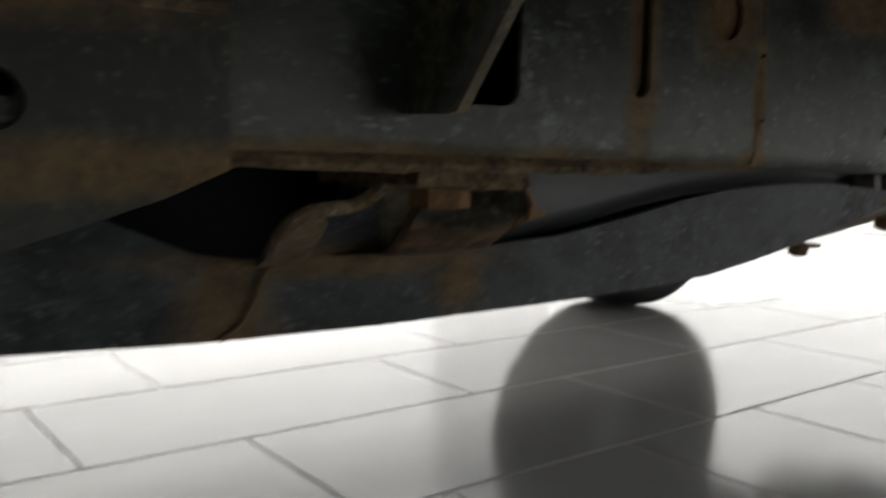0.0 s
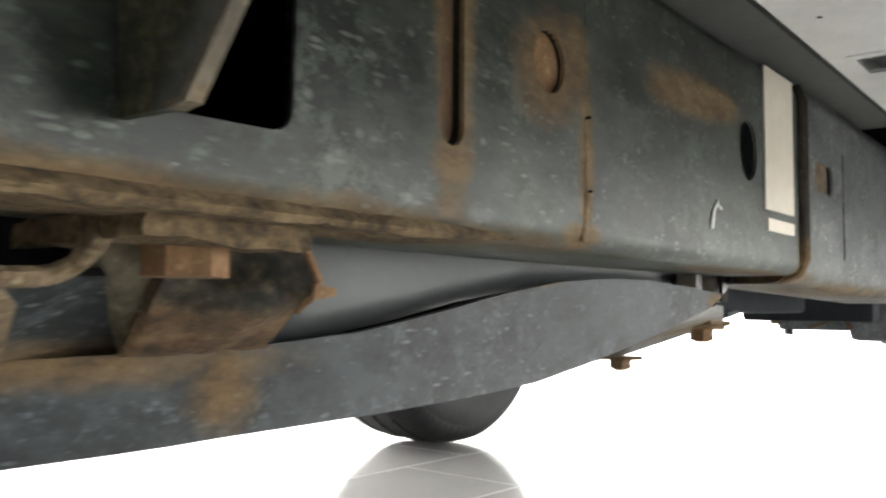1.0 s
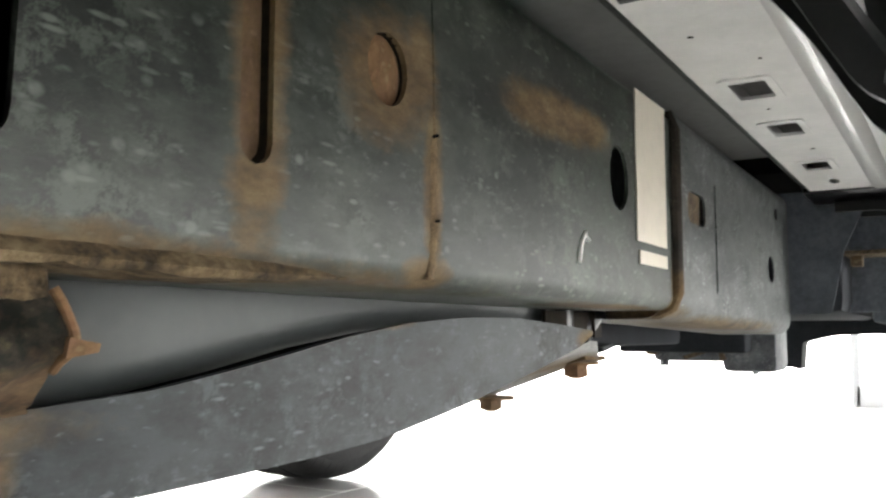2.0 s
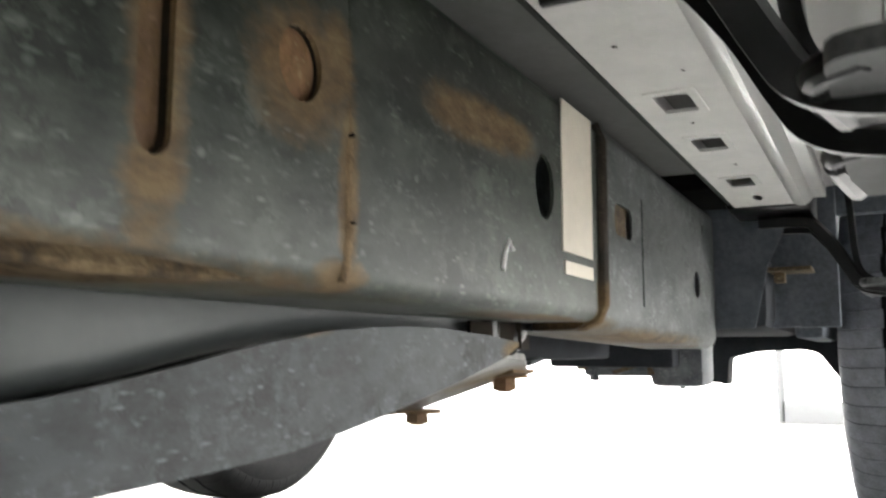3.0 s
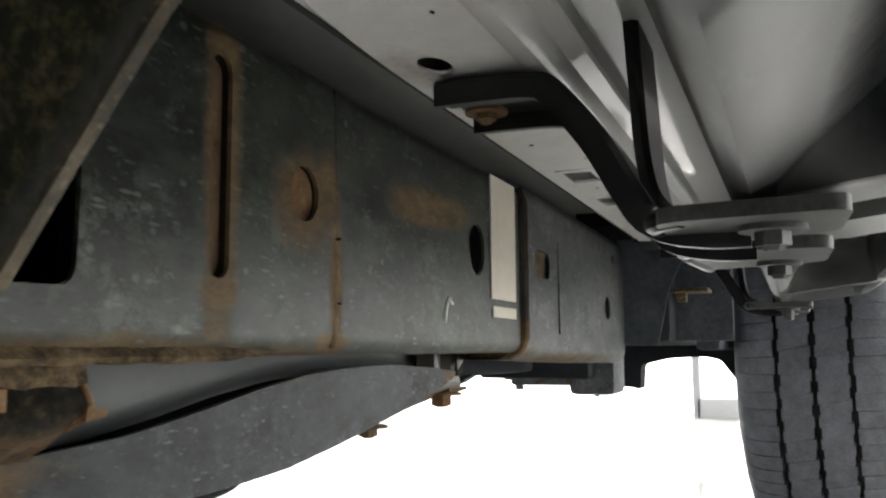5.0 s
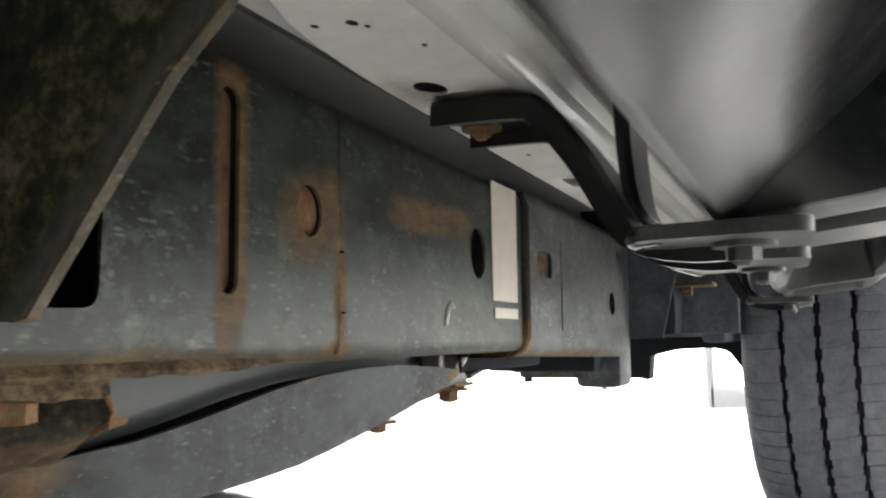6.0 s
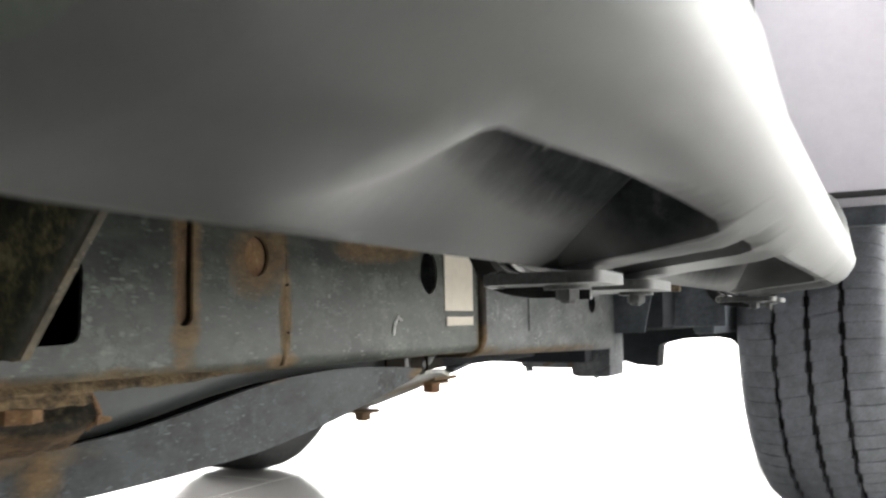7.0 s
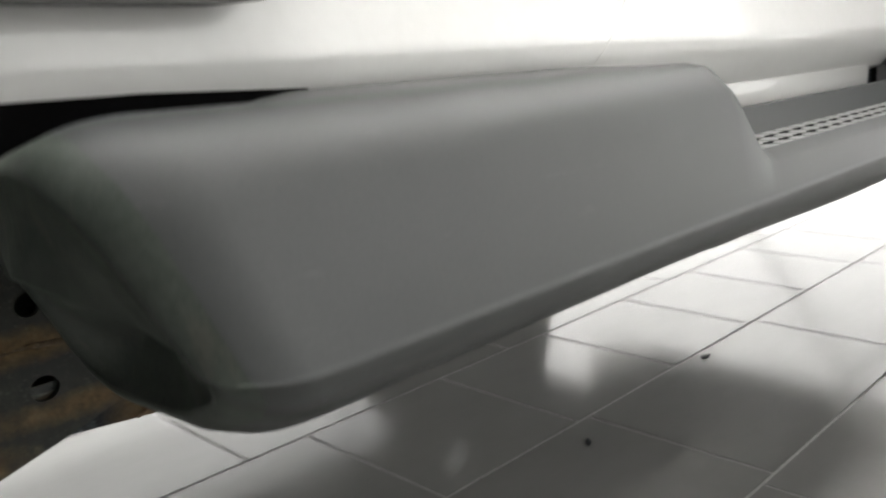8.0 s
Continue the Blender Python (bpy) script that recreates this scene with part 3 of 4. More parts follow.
part("label_sticker", bm, M_LABEL, rail, "blank off-white paper sticker")
bm = bmesh.new()
pipe(bm, [(0.574, RY - 0.0006, 0.406), (0.577, RY - 0.0006, 0.416), (0.583, RY - 0.0006, 0.4225), (0.588, RY - 0.0006, 0.4185)], 0.0013, 6)
part("chalk_mark", bm, M_CHALK, rail, "white hook-shaped paint mark")
# lower lip of the rail, eaten by rust
rng = random.Random(4)
bm = bmesh.new()
rows = []
for k in range(170):
    x = -0.6 + 0.98 * k / 169
    fade = min(1, max(0, (0.395 - x) / 0.08 + 0.25 * noise.noise(Vector((x * 55, 9.1, 2)))))
    sink = 0.006 * (1 - fade) ** 2
    ripple = noise.noise(Vector((x * 40, 3.1, 0))) + 0.5 * noise.noise(Vector((x * 110, 7.7, 0)))
    drop = (0.0018 + 0.0018 * ripple + rng.uniform(-0.0004, 0.0004)) * fade
    out = (0.0015 + 0.0012 * noise.noise(Vector((x * 60, 1.3, 4)))) * fade
    rows.append([bm.verts.new((p[0], p[1] + sink, p[2] + 0.3 * sink)) for p in ((x, RY + 0.0034, RZ0 + 0.0050), (x, RY + 0.0012 - out * 0.5, RZ0 + 0.0026 + 0.0014 * ripple), (x, RY - 0.0002 - out, RZ0 + 0.0002), (x, RY + 0.0008 - out * 0.5, RZ0 - drop), (x, RY + 0.034, RZ0 - drop * 0.8), (x, RY + 0.034, RZ0))])
for a, b in zip(rows, rows[1:]):
    for k in range(6):
        bm.faces.new((a[k], a[(k + 1) % 6], b[(k + 1) % 6], b[k]))
part("lower_lip", bm, M_FLAKE, rail, "rusty flaking lower flange", 40)

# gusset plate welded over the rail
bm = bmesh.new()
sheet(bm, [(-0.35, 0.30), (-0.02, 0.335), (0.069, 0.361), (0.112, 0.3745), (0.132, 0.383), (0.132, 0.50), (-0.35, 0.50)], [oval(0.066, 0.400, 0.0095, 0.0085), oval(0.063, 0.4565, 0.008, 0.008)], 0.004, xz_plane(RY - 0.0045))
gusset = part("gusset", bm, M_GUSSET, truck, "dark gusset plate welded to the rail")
bm = bmesh.new()
pipe(bm, [(-0.1 + 0.023 * k, RY - 0.0042, 0.429 + 0.0012 * math.sin(k * 2.1)) for k in range(11)], 0.0022, 6)
part("weld_bead", bm, M_CRUST, gusset, "rusty weld bead")

# guard plate curving below the rail
PLAN = [(-0.3, 0.46), (0.10, 0.412), (0.185, 0.389), (0.27, 0.356), (0.37, 0.334), (0.52, 0.317), (0.70, 0.303), (0.76, 0.30)]
TOP = [(-0.3, 0.42), (0.05, 0.387), (0.10, 0.373), (0.135, 0.361), (0.177, 0.342), (0.20, 0.339), (0.31, 0.343), (0.36, 0.348), (0.41, 0.357), (0.455, 0.3665), (0.50, 0.3735), (0.55, 0.377), (0.60, 0.3775), (0.66, 0.374), (0.70, 0.3705)]
LOW = [(-0.3, 0.300), (0.185, 0.3005), (0.30, 0.3085), (0.44, 0.3165), (0.48, 0.320), (0.55, 0.332), (0.62, 0.346), (0.68, 0.360), (0.70, 0.368)]
bm = bmesh.new()
outer, inner = [], []
xs = [-0.3 + k * 0.02 for k in range(50)] + [0.69, 0.70]
for x in xs:
    y, zt, zb = lerp_table(PLAN, x), lerp_table(TOP, x), lerp_table(LOW, x)
    outer.append([bm.verts.new((x, y, zb + (zt - zb) * k / 6)) for k in range(7)])
    inner.append([bm.verts.new((x, y + 0.004, zb + (zt - zb) * k / 6)) for k in range(7)])
for s in (outer, inner):
    for a, b in zip(s, s[1:]):
        for k in range(6):
            bm.faces.new((a[k], b[k], b[k + 1], a[k + 1]))
for a, b, c, d in zip(outer, outer[1:], inner, inner[1:]):
    bm.faces.new((a[6], b[6], d[6], c[6]))
    bm.faces.new((a[0], b[0], d[0], c[0]))
bm.faces.new([*outer[-1], *inner[-1][::-1]])
guard = part("guard_plate", bm, M_GUARD, truck, "grey steel guard plate, rusty along its upper edge", 60)
# its bottom flange with bolts
bm = bmesh.new()
rows = []
for x in [x for x in xs if x < 0.60]:
    y, zb, wide = lerp_table(PLAN, x), lerp_table(LOW, x), 4.2 if x < 0.42 else 1.0
    rows.append([bm.verts.new((x + d * wide * 0.35, y + d * wide, zb + 0.001 + up)) for d, up in ((0.002, 0), (0.014, 0.001), (0.026, 0.002), (0.026, 0.005), (0.014, 0.004), (0.002, 0.003))])
for a, b in zip(rows, rows[1:]):
    for k in range(6):
        bm.faces.new((a[k], a[(k + 1) % 6], b[(k + 1) % 6], b[k]))
part("bottom_flange", bm, M_PAN, guard, "paler bottom flange")


def hex_bolt(parent, place, axis, r=0.009, h=0.009, mat=None, washer=True):
    bm = bmesh.new()
    p, a = Vector(place), Vector(axis).normalized()
    if washer:
        rod(bm, p, p + a * 0.0025, r * 1.9, 24)
    rod(bm, p + a * 0.002, p + a * (h + 0.002), r, 6)
    rod(bm, p + a * (h + 0.002), p + a * (h + 0.004), r * 0.8, 6, r * 0.5)
    return part("bolt", bm, mat or M_RUST, parent, smooth=25)


# seam where two plates of the guard overlap
bm = bmesh.new()
pipe(bm, smooth_path([(0.214, 0.3755, 0.339), (0.207, 0.378, 0.333), (0.203, 0.379, 0.322), (0.197, 0.382, 0.309), (0.188, 0.386, 0.3015)], 5), 0.0013, 6)
part("overlap_seam", bm, M_RUST, guard, "dark overlap seam")
def slab(bm, corners, thick):
    """A flat piece with the given corners, thickened inwards."""
    pts = [Vector(p) for p in corners]
    n = (pts[1] - pts[0]).cross(pts[-1] - pts[0]).normalized() * thick
    front, back = [bm.verts.new(p) for p in pts], [bm.verts.new(p + n) for p in pts]
    bm.faces.new(front)
    bm.faces.new(back[::-1])
    for k in range(len(pts)):
        bm.faces.new((front[k], front[(k + 1) % len(pts)], back[(k + 1) % len(pts)], back[k]))


# pan closing the guard below, with its rusty rim
bm = bmesh.new()
rim = [(0.57, 0.345, 0.334), (0.61, 0.335, 0.342), (0.66, 0.33, 0.352), (0.73, 0.33, 0.361), (0.83, 0.350, 0.3575), (0.925, 0.385, 0.346), (0.91, 0.405, 0.339), (0.79, 0.432, 0.316), (0.66, 0.44, 0.312)]
low = [bm.verts.new(p) for p in rim]
top = [bm.verts.new((p[0], p[1], p[2] + 0.005)) for p in rim]
bm.faces.new(low)
bm.faces.new(top[::-1])
for k in range(len(rim)):
    bm.faces.new((low[k], low[(k + 1) % 9], top[(k + 1) % 9], top[k]))
part("pan", bm, M_PAN, guard, "grey pan closing the guard", 20)
bm = bmesh.new()
slab(bm, [(0.86, 0.372, 0.3465), (0.945, 0.385, 0.3445), (0.925, 0.412, 0.337), (0.85, 0.405, 0.339)], 0.004)
part("pan_clip", bm, M_RUST, guard, "rusty clip plate")
hex_bolt(guard, (0.776, 0.421, 0.3185), (0, 0, -1), 0.010, 0.008)
hex_bolt(guard, (0.891, 0.394, 0.3435), (0, 0, -1), 0.0115, 0.011, M_ORANGE)
bm = bmesh.new()
slab(bm, [(0.93, 0.382, 0.352), (1.16, 0.440, 0.360), (1.17, 0.475, 0.356), (0.93, 0.415, 0.345)], 0.004)
part("brace_strip", bm, M_TANK, guard, "pale flat strip leading to the crossmember")
bm = bmesh.new()
rod(bm, (0.70, 0.33, 0.372), (0.70, 0.33, 0.392), 0.012, 14)
rod(bm, (0.735, 0.33, 0.37), (0.755, 0.325, 0.39), 0.012, 14)
box(bm, (0.69, 0.335, 0.365), (0.79, 0.36, 0.392), 0.004)
part("tip_bracket", bm, M_BLACK, guard, "black bracket behind the plate tip")
# dark machinery seen through the gaps
bm = bmesh.new()
box(bm, (-0.9, 0.49, 0.285), (0.33, 0.95, 0.55), 0.01)
box(bm, (0.31, 0.50, 0.303), (0.46, 0.95, 0.50), 0.003)
part("gearbox", bm, M_DARK, truck, "dark gearbox housing", 60)
bm = bmesh.new()
slab(bm, [(0.203, 0.378, 0.336), (0.196, 0.345, 0.349), (0.186, 0.312, 0.3625), (0.198, 0.315, 0.3655), (0.212, 0.332, 0.358), (0.226, 0.372, 0.337)], 0.004)
wing = part("bracket_wing", bm, M_CRUST, truck, "rusty wing of the mounting bracket", 30)
bm = bmesh.new()
pipe(bm, smooth_path([(0.196, 0.352, 0.346), (0.186, 0.320, 0.360), (0.192, 0.313, 0.3655), (0.203, 0.315, 0.3665), (0.214, 0.317, 0.3675), (0.219, 0.310, 0.3715), (0.218, 0.295, 0.3795)], 5), 0.0032, 10)
part("rolled_rim", bm, M_CRUST, wing, "rolled rusty rim")
bm = bmesh.new()
slab(bm, [(0.202, 0.318, 0.3655), (0.216, 0.318, 0.367), (0.245, 0.330, 0.3685), (0.288, 0.384, 0.338), (0.220, 0.376, 0.336)], 0.003)
part("inner_face", bm, M_GUARD, wing, "blue-grey face below the rim")

# tank behind the guard
bm = bmesh.new()
rings = []
for k in range(41):
    x = 0.318 + (0.735 - 0.318) * k / 40
    zb = lerp_table(TOP, x) - 0.005
    ty = lerp_table(PLAN, x) + 0.022
    e = max(0, 1 - k / 3) ** 2 * 0.012
    arc = [(ty + e + 0.014 * (1 - math.cos(a)), zb + 0.014 * (1 - math.sin(a))) for a in (math.pi / 2 * q / 6 for q in range(7))]
    rings.append([bm.verts.new((x, y, z)) for y, z in [(ty + 0.006 + e, 0.470), (ty + 0.001 + e, 0.43), *arc, (0.94, zb + 0.004), (0.94, 0.470)]])
for a, b in zip(rings, rings[1:]):
    for q in range(len(a)):
        bm.faces.new((a[q], a[(q + 1) % len(a)], b[(q + 1) % len(a)], b[q]))
bm.faces.new(rings[0])
bm.faces.new(rings[-1][::-1])
tank = part("fuel_tank", bm, M_TANK, truck, "smooth grey tank behind the guard plate", 50)
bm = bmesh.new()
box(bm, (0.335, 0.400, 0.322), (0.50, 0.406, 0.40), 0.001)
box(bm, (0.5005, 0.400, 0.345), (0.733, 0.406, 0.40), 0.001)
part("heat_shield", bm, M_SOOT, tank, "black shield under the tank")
bm = bmesh.new()
box(bm, (0.66, 0.3195, 0.366), (0.735, 0.3225, 0.384), 0.001)
slab(bm, [(0.735, 0.3195, 0.366), (0.83, 0.350, 0.366), (0.83, 0.350, 0.386), (0.735, 0.3195, 0.386)], 0.004)
part("tank_strap", bm, M_GRIME, tank, "grimy dark strap at the tank end")

# rusty mounting bracket with nut
def lump(lo, hi, cells, rough, seed, squeeze=0.0, shear=0.0, push=(0.024, 0.050)):
    """A rough block; its lower end stands further in, shear moves it along, squeeze rounds it."""
    bm = bmesh.new()
    bmesh.ops.create_cube(bm, size=2.0)
    bmesh.ops.subdivide_edges(bm, edges=bm.edges[:], cuts=cells, use_grid_fill=True)
    half, mid = [(b - a) / 2 for a, b in zip(lo, hi)], [(a + b) / 2 for a, b in zip(lo, hi)]
    for v in bm.verts:
        c = v.co.lerp(v.co.normalized() * 1.12, squeeze)
        v.co = Vector([m + h * q for m, h, q in zip(mid, half, c)])
        s = (0.376 - v.co.z) / 0.034
        v.co.x += (push[0] + shear) * s
        v.co.y += push[1] * s
        at = Vector((v.co.x, v.co.y, v.co.z + seed))
        v.co += noise.noise_vector(at * 60) * rough + noise.noise_vector(at * 190) * rough * 0.5
    return bm


mount = part("mount_bracket", lump((0.218, 0.2745, 0.3768), (0.276, 0.35, 0.3850), 14, 0.0022, 1.0, 0, 0, (0, 0)), M_FLAKE, truck, "heavily rusted mounting bracket", 60)
part("dusty_lug", lump((0.226, 0.312, 0.332), (0.245, 0.332, 0.380), 7, 0.0022, 2.0, 0.2, 0.020), M_LUG, mount, "dust-coated lug", 70)
# folded cheek of the bracket: blackened hollow above, orange rust below
LEFT_EDGE = [(0.246, 0.308, 0.3785), (0.249, 0.314, 0.368), (0.254, 0.328, 0.355), (0.262, 0.354, 0.340)]
RIGHT_EDGE = [(0.291, 0.297, 0.3795), (0.2965, 0.2945, 0.367), (0.3015, 0.311, 0.3575), (0.3180, 0.346, 0.3425)]
lp, rp2 = smooth_path(LEFT_EDGE, 6), smooth_path(RIGHT_EDGE, 6)
bm = bmesh.new()
skins = []
for back in (0.0, 0.007):
    grid = []
    for i, (a, b) in enumerate(zip(lp, rp2)):
        row = []
        for k in range(15):
            u, v = k / 14, i / (len(lp) - 1)
            p = a.lerp(b, u)
            p.y += 0.016 * math.exp(-((u - 0.5) / 0.26) ** 2 - ((v - 0.22) / 0.18) ** 2) - 0.010 * math.exp(-((u - 0.55) / 0.3) ** 2 - ((v - 0.68) / 0.2) ** 2) + back
            row.append(bm.verts.new(p + noise.noise_vector(p * 85) * 0.0016 + noise.noise_vector(p * 260) * 0.0006))
        grid.append(row)
    for a, b in zip(grid, grid[1:]):
        for k in range(14):
            bm.faces.new((a[k], a[k + 1], b[k + 1], b[k]))
    skins.append([*grid[0], *[r[-1] for r in grid[1:-1]], *grid[-1][::-1], *[r[0] for r in grid[-2:0:-1]]])
for k in range(len(skins[0])):
    q = (k + 1) % len(skins[0])
    bm.faces.new((skins[0][k], skins[0][q], skins[1][q], skins[1][k]))
cheek = part("bracket_cheek", bm, M_CHEEK, mount, "folded bracket cheek, blackened above and orange with rust below", 60)
bm = bmesh.new()
pipe(bm, [p + Vector((0.0006, -0.0006, 0)) + noise.noise_vector(p * 120) * 0.0006 for p in rp2[:13]], 0.0015, 8)
part("cheek_rim", bm, M_ORANGE, cheek, "thin rusty rim")
bm = bmesh.new()
slab(bm, [(0.2945, 0.2925, 0.3668), (0.3035, 0.2915, 0.3652), (0.3030, 0.2915, 0.3628), (0.2940, 0.2930, 0.3612)], 0.002)
part("pointed_tab", bm, M_ORANGE, cheek)
bm = bmesh.new()
rod(bm, (0.246, 0.298, 0.377), (0.246, 0.298, 0.3675), 0.0130, 6)
part("nut", bm, M_ORANGE, mount, smooth=20)

# body mount bracket standing out from the rail
bm = bmesh.new()
web = [(0.262, 0.403), (0.240, 0.4025), (0.2335, 0.4035), (0.2115, 0.4325), (0.184, 0.4685), (0.1655, 0.486), (0.163, 0.4925), (0.1675, 0.508), (0.172, 0.53), (0.262, 0.56)]
sheet(bm, web, [], 0.003, lambda u, v, d: (0.200 + d, u, v))
mount2 = part("body_mount", bm, M_CAKED, truck, "dirt-caked dark body mount bracket", 30)
bm = bmesh.new()
edge = web[1:9]
ring = []
for y, z in edge:
    ring.append([bm.verts.new((x, y + dy, z + dz)) for x, dy, dz in ((0.1992, -0.0006, -0.0004), (0.2036, -0.0006, -0.0004), (0.2036, 0.0014, 0.001), (0.1992, 0.0014, 0.001))])
for a, b in zip(ring, ring[1:]):
    for k in range(4):
        bm.faces.new((a[k], a[(k + 1) % 4], b[(k + 1) % 4], b[k]))
part("flange", bm, M_EDGE, mount2, "worn lighter bracket edge", 30)

# sill and floor of the cab
SX0, SX1 = -0.3, 1.165
bm = bmesh.new()
outer_sill = [(0.165, 0.526), (0.160, 0.5235), (0.153, 0.5235), (0.148, 0.5275), (0.145, 0.5315), (0.134, 0.5310), (0.1325, 0.5325), (0.1320, 0.542), (0.100, 0.546), (0.078, 0.553), (0.066, 0.572), (0.057, 0.598), (0.058, 0.606), (0.064, 0.630), (0.068, 0.665), (0.072, 0.669), (0.090, 0.670), (0.092, 0.70), (0.20, 0.70), (0.231, 0.66), (0.231, 0.532), (0.228, 0.5285), (0.2275, 0.62), (0.168, 0.62), (0.1675, 0.5285)]
sweep(bm, outer_sill, [SX0 + (SX1 - SX0) * k / 20 for k in range(21)])
sill = part("sill", bm, M_SILVER, truck, "white painted sill of the cab", 30)
bm = bmesh.new()
pipe(bm, [(0.385, 0.077, 0.553), (0.394, 0.0655, 0.572), (0.416, 0.0565, 0.598), (0.452, 0.0635, 0.63), (0.470, 0.0675, 0.664)], 0.0005, 6)
part("panel_seam", bm, M_SILVER, sill, "thin pale panel seam")
bm = bmesh.new()
square = lambda x, g=0.0: rounded([(x - 0.021 - g, 0.1880 - 0.6 * g), (x + 0.021 + g, 0.1880 - 0.6 * g), (x + 0.021 + g, 0.2105 + 0.6 * g), (x - 0.021 - g, 0.2105 + 0.6 * g)], 0.002 + 0.3 * g, 2)
sheet(bm, [(SX0, 0.165), (SX1, 0.165), (SX1, 0.227), (0.42, 0.227), (0.38, 0.226), (0.341, 0.2235), (0.309, 0.2185), (0.286, 0.212), (0.25, 0.200), (0.20, 0.188), (0.12, 0.178), (SX0, 0.176)], [square(0.720), square(0.844), square(1.012), oval(1.110, 0.196, 0.016, 0.005), oval(0.421, 0.204, 0.013, 0.008)], 0.0015, lambda u, v, d: (u, v, 0.526 + d))
part("sill_underside", bm, M_SILL, sill, "off-white sill underside with square holes", 30)
for x, y, r in ((0.321, 0.195, 0.0022), (0.318, 0.211, 0.0014), (0.327, 0.191, 0.0011), (0.358, 0.179, 0.0012), (0.60, 0.207, 0.0013), (0.655, 0.182, 0.0010), (0.775, 0.199, 0.0011), (0.93, 0.192, 0.0014)):
    bm = bmesh.new()
    sheet(bm, oval(x, y, 1.5 * r, r, 8, x * 9), [], 0.0004, lambda u, v, d: (u, v, 0.5257 + d))
    part("paint_chip", bm, M_GRIME, sill, "", 30)
bm = bmesh.new()
box(bm, (0.36, 0.0735, 0.531), (1.08, 0.077, 0.556), 0.001)
part("pinch_flange", bm, M_SILVER, sill, "white lower flange of the sill", 30)
bm = bmesh.new()
box(bm, (1.155, 0.1685, 0.529), (1.163, 0.227, 0.619))
part("sill_end", bm, M_SILVER, sill)
bm = bmesh.new()
box(bm, (1.169, 0.150, 0.5245), (1.315, 0.236, 0.585), 0.003)
part("sill_mount", bm, M_BLACK, sill, "black mount ahead of the sill end", 30)
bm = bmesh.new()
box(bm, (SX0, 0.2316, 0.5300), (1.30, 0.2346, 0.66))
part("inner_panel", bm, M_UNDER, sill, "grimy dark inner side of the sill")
for x in (0.720, 0.844, 1.012):
    bm = bmesh.new()
    sheet(bm, square(x, 0.009), [square(x)], 0.0010, lambda u, v, d: (u, v, 0.5251 + d))
    part("hole_rim", bm, M_SILL, sill, "raised pad round a square hole", 20)
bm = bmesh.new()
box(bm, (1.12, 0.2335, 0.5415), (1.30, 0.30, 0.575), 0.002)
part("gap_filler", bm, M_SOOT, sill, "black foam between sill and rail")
bm = bmesh.new()
box(bm, (-1.5, 0.20, 0.56), (1.3, 1.35, 0.60))
part("cab_floor", bm, M_FLOORPAN, truck, "grey sealed underside of the cab floor")
def door_skin(name, x0, x1, z0, label, bow=0.0):
    """A body side panel, curved from top to bottom, with a rounded lower front corner."""
    bm = bmesh.new()
    rows = []
    for k in range(25):
        x = x0 + (x1 - x0) * k / 24
        r = 0.05
        lift = r - math.sqrt(max(0, r * r - max(0, x - (x1 - r)) ** 2)) if x > x1 - r else 0
        zs = [z0 + lift + (1.02 - z0 - lift) * q for q in (0, 0.01, 0.05, 0.15, 0.3, 0.5, 0.75, 1)]
        front = [(0.0675 - 0.018 * min(1, (z - 0.67) / 0.2) + (0.003 if i == 0 else 0), z) for i, z in enumerate(zs)]
        rows.append([bm.verts.new((x, y, z)) for y, z in front + [(y + 0.025, z) for y, z in front[::-1]]])
    for a, b in zip(rows, rows[1:]):
        for k in range(16):
            bm.faces.new((a[k], a[(k + 1) % 16], b[(k + 1) % 16], b[k]))
    bm.faces.new(rows[0])
    bm.faces.new(rows[-1][::-1])
    return part(name, bm, M_SILVER, truck, label, 40)


door_skin("side_door", 0.165, 1.105, 0.6755, "closed white door above the sill")
bm = bmesh.new()
box(bm, (1.108, 0.060, 0.60), (1.305, 0.10, 1.02), 0.004)
part("door_pillar", bm, M_SILVER, truck, "white pillar in front of the door", 30)
bm = bmesh.new()
sheet(bm, rounded([(-0.75, 0.624), (0.11, 0.624), (0.15, 0.66), (0.16, 1.0), (-0.75, 1.0)], 0.03), [], 0.04, xz_plane(0.036))
part("rear_cladding", bm, M_CLAD, truck, "dark grey plastic cladding behind the door", 30)
bm = bmesh.new()
box(bm, (-0.75, 0.227, 0.60), (1.5, 0.245, 0.70))
box(bm, (-0.75, 0.13, 1.5), (1.3, 1.41, 1.56), 0.02)
box(bm, (-0.75, 0.075, 0.60), (-0.70, 1.45, 1.5))
box(bm, (1.28, 0.08, 0.60), (1.36, 1.45, 1.1))
part("cab_shell", bm, M_SILVER, truck, "white cab shell", 30)
bm = bmesh.new()
box(bm, (-0.75, 1.46, 0.55), (1.36, 1.50, 1.5), 0.01)
box(bm, (-0.4, 1.31, 0.526), (1.165, 1.47, 0.60), 0.01)
part("far_cab_side", bm, M_SILVER, truck, "white far side of the cab", 30)
bm = bmesh.new()
box(bm, (1.36, 0.02, 0.98), (2.85, 1.52, 1.06), 0.03)
box(bm, (2.6, 0.05, 0.62), (2.85, 1.49, 1.0), 0.03)
box(bm, (1.36, 1.36, 0.6), (1.55, 1.52, 1.0), 0.02)
part("front_body", bm, M_SILVER, truck, "white bonnet and front end", 30)
bm = bmesh.new()
box(bm, (-2.6, 0.03, 0.72), (-0.80, 1.50, 0.78))
box(bm, (-2.6, 0.03, 0.60), (-1.85, 0.06, 1.2), 0.01)
box(bm, (-0.95, 0.03, 0.60), (-0.80, 0.06, 1.2), 0.01)
box(bm, (-1.85, 0.03, 0.80), (-0.95, 0.06, 1.2), 0.01)
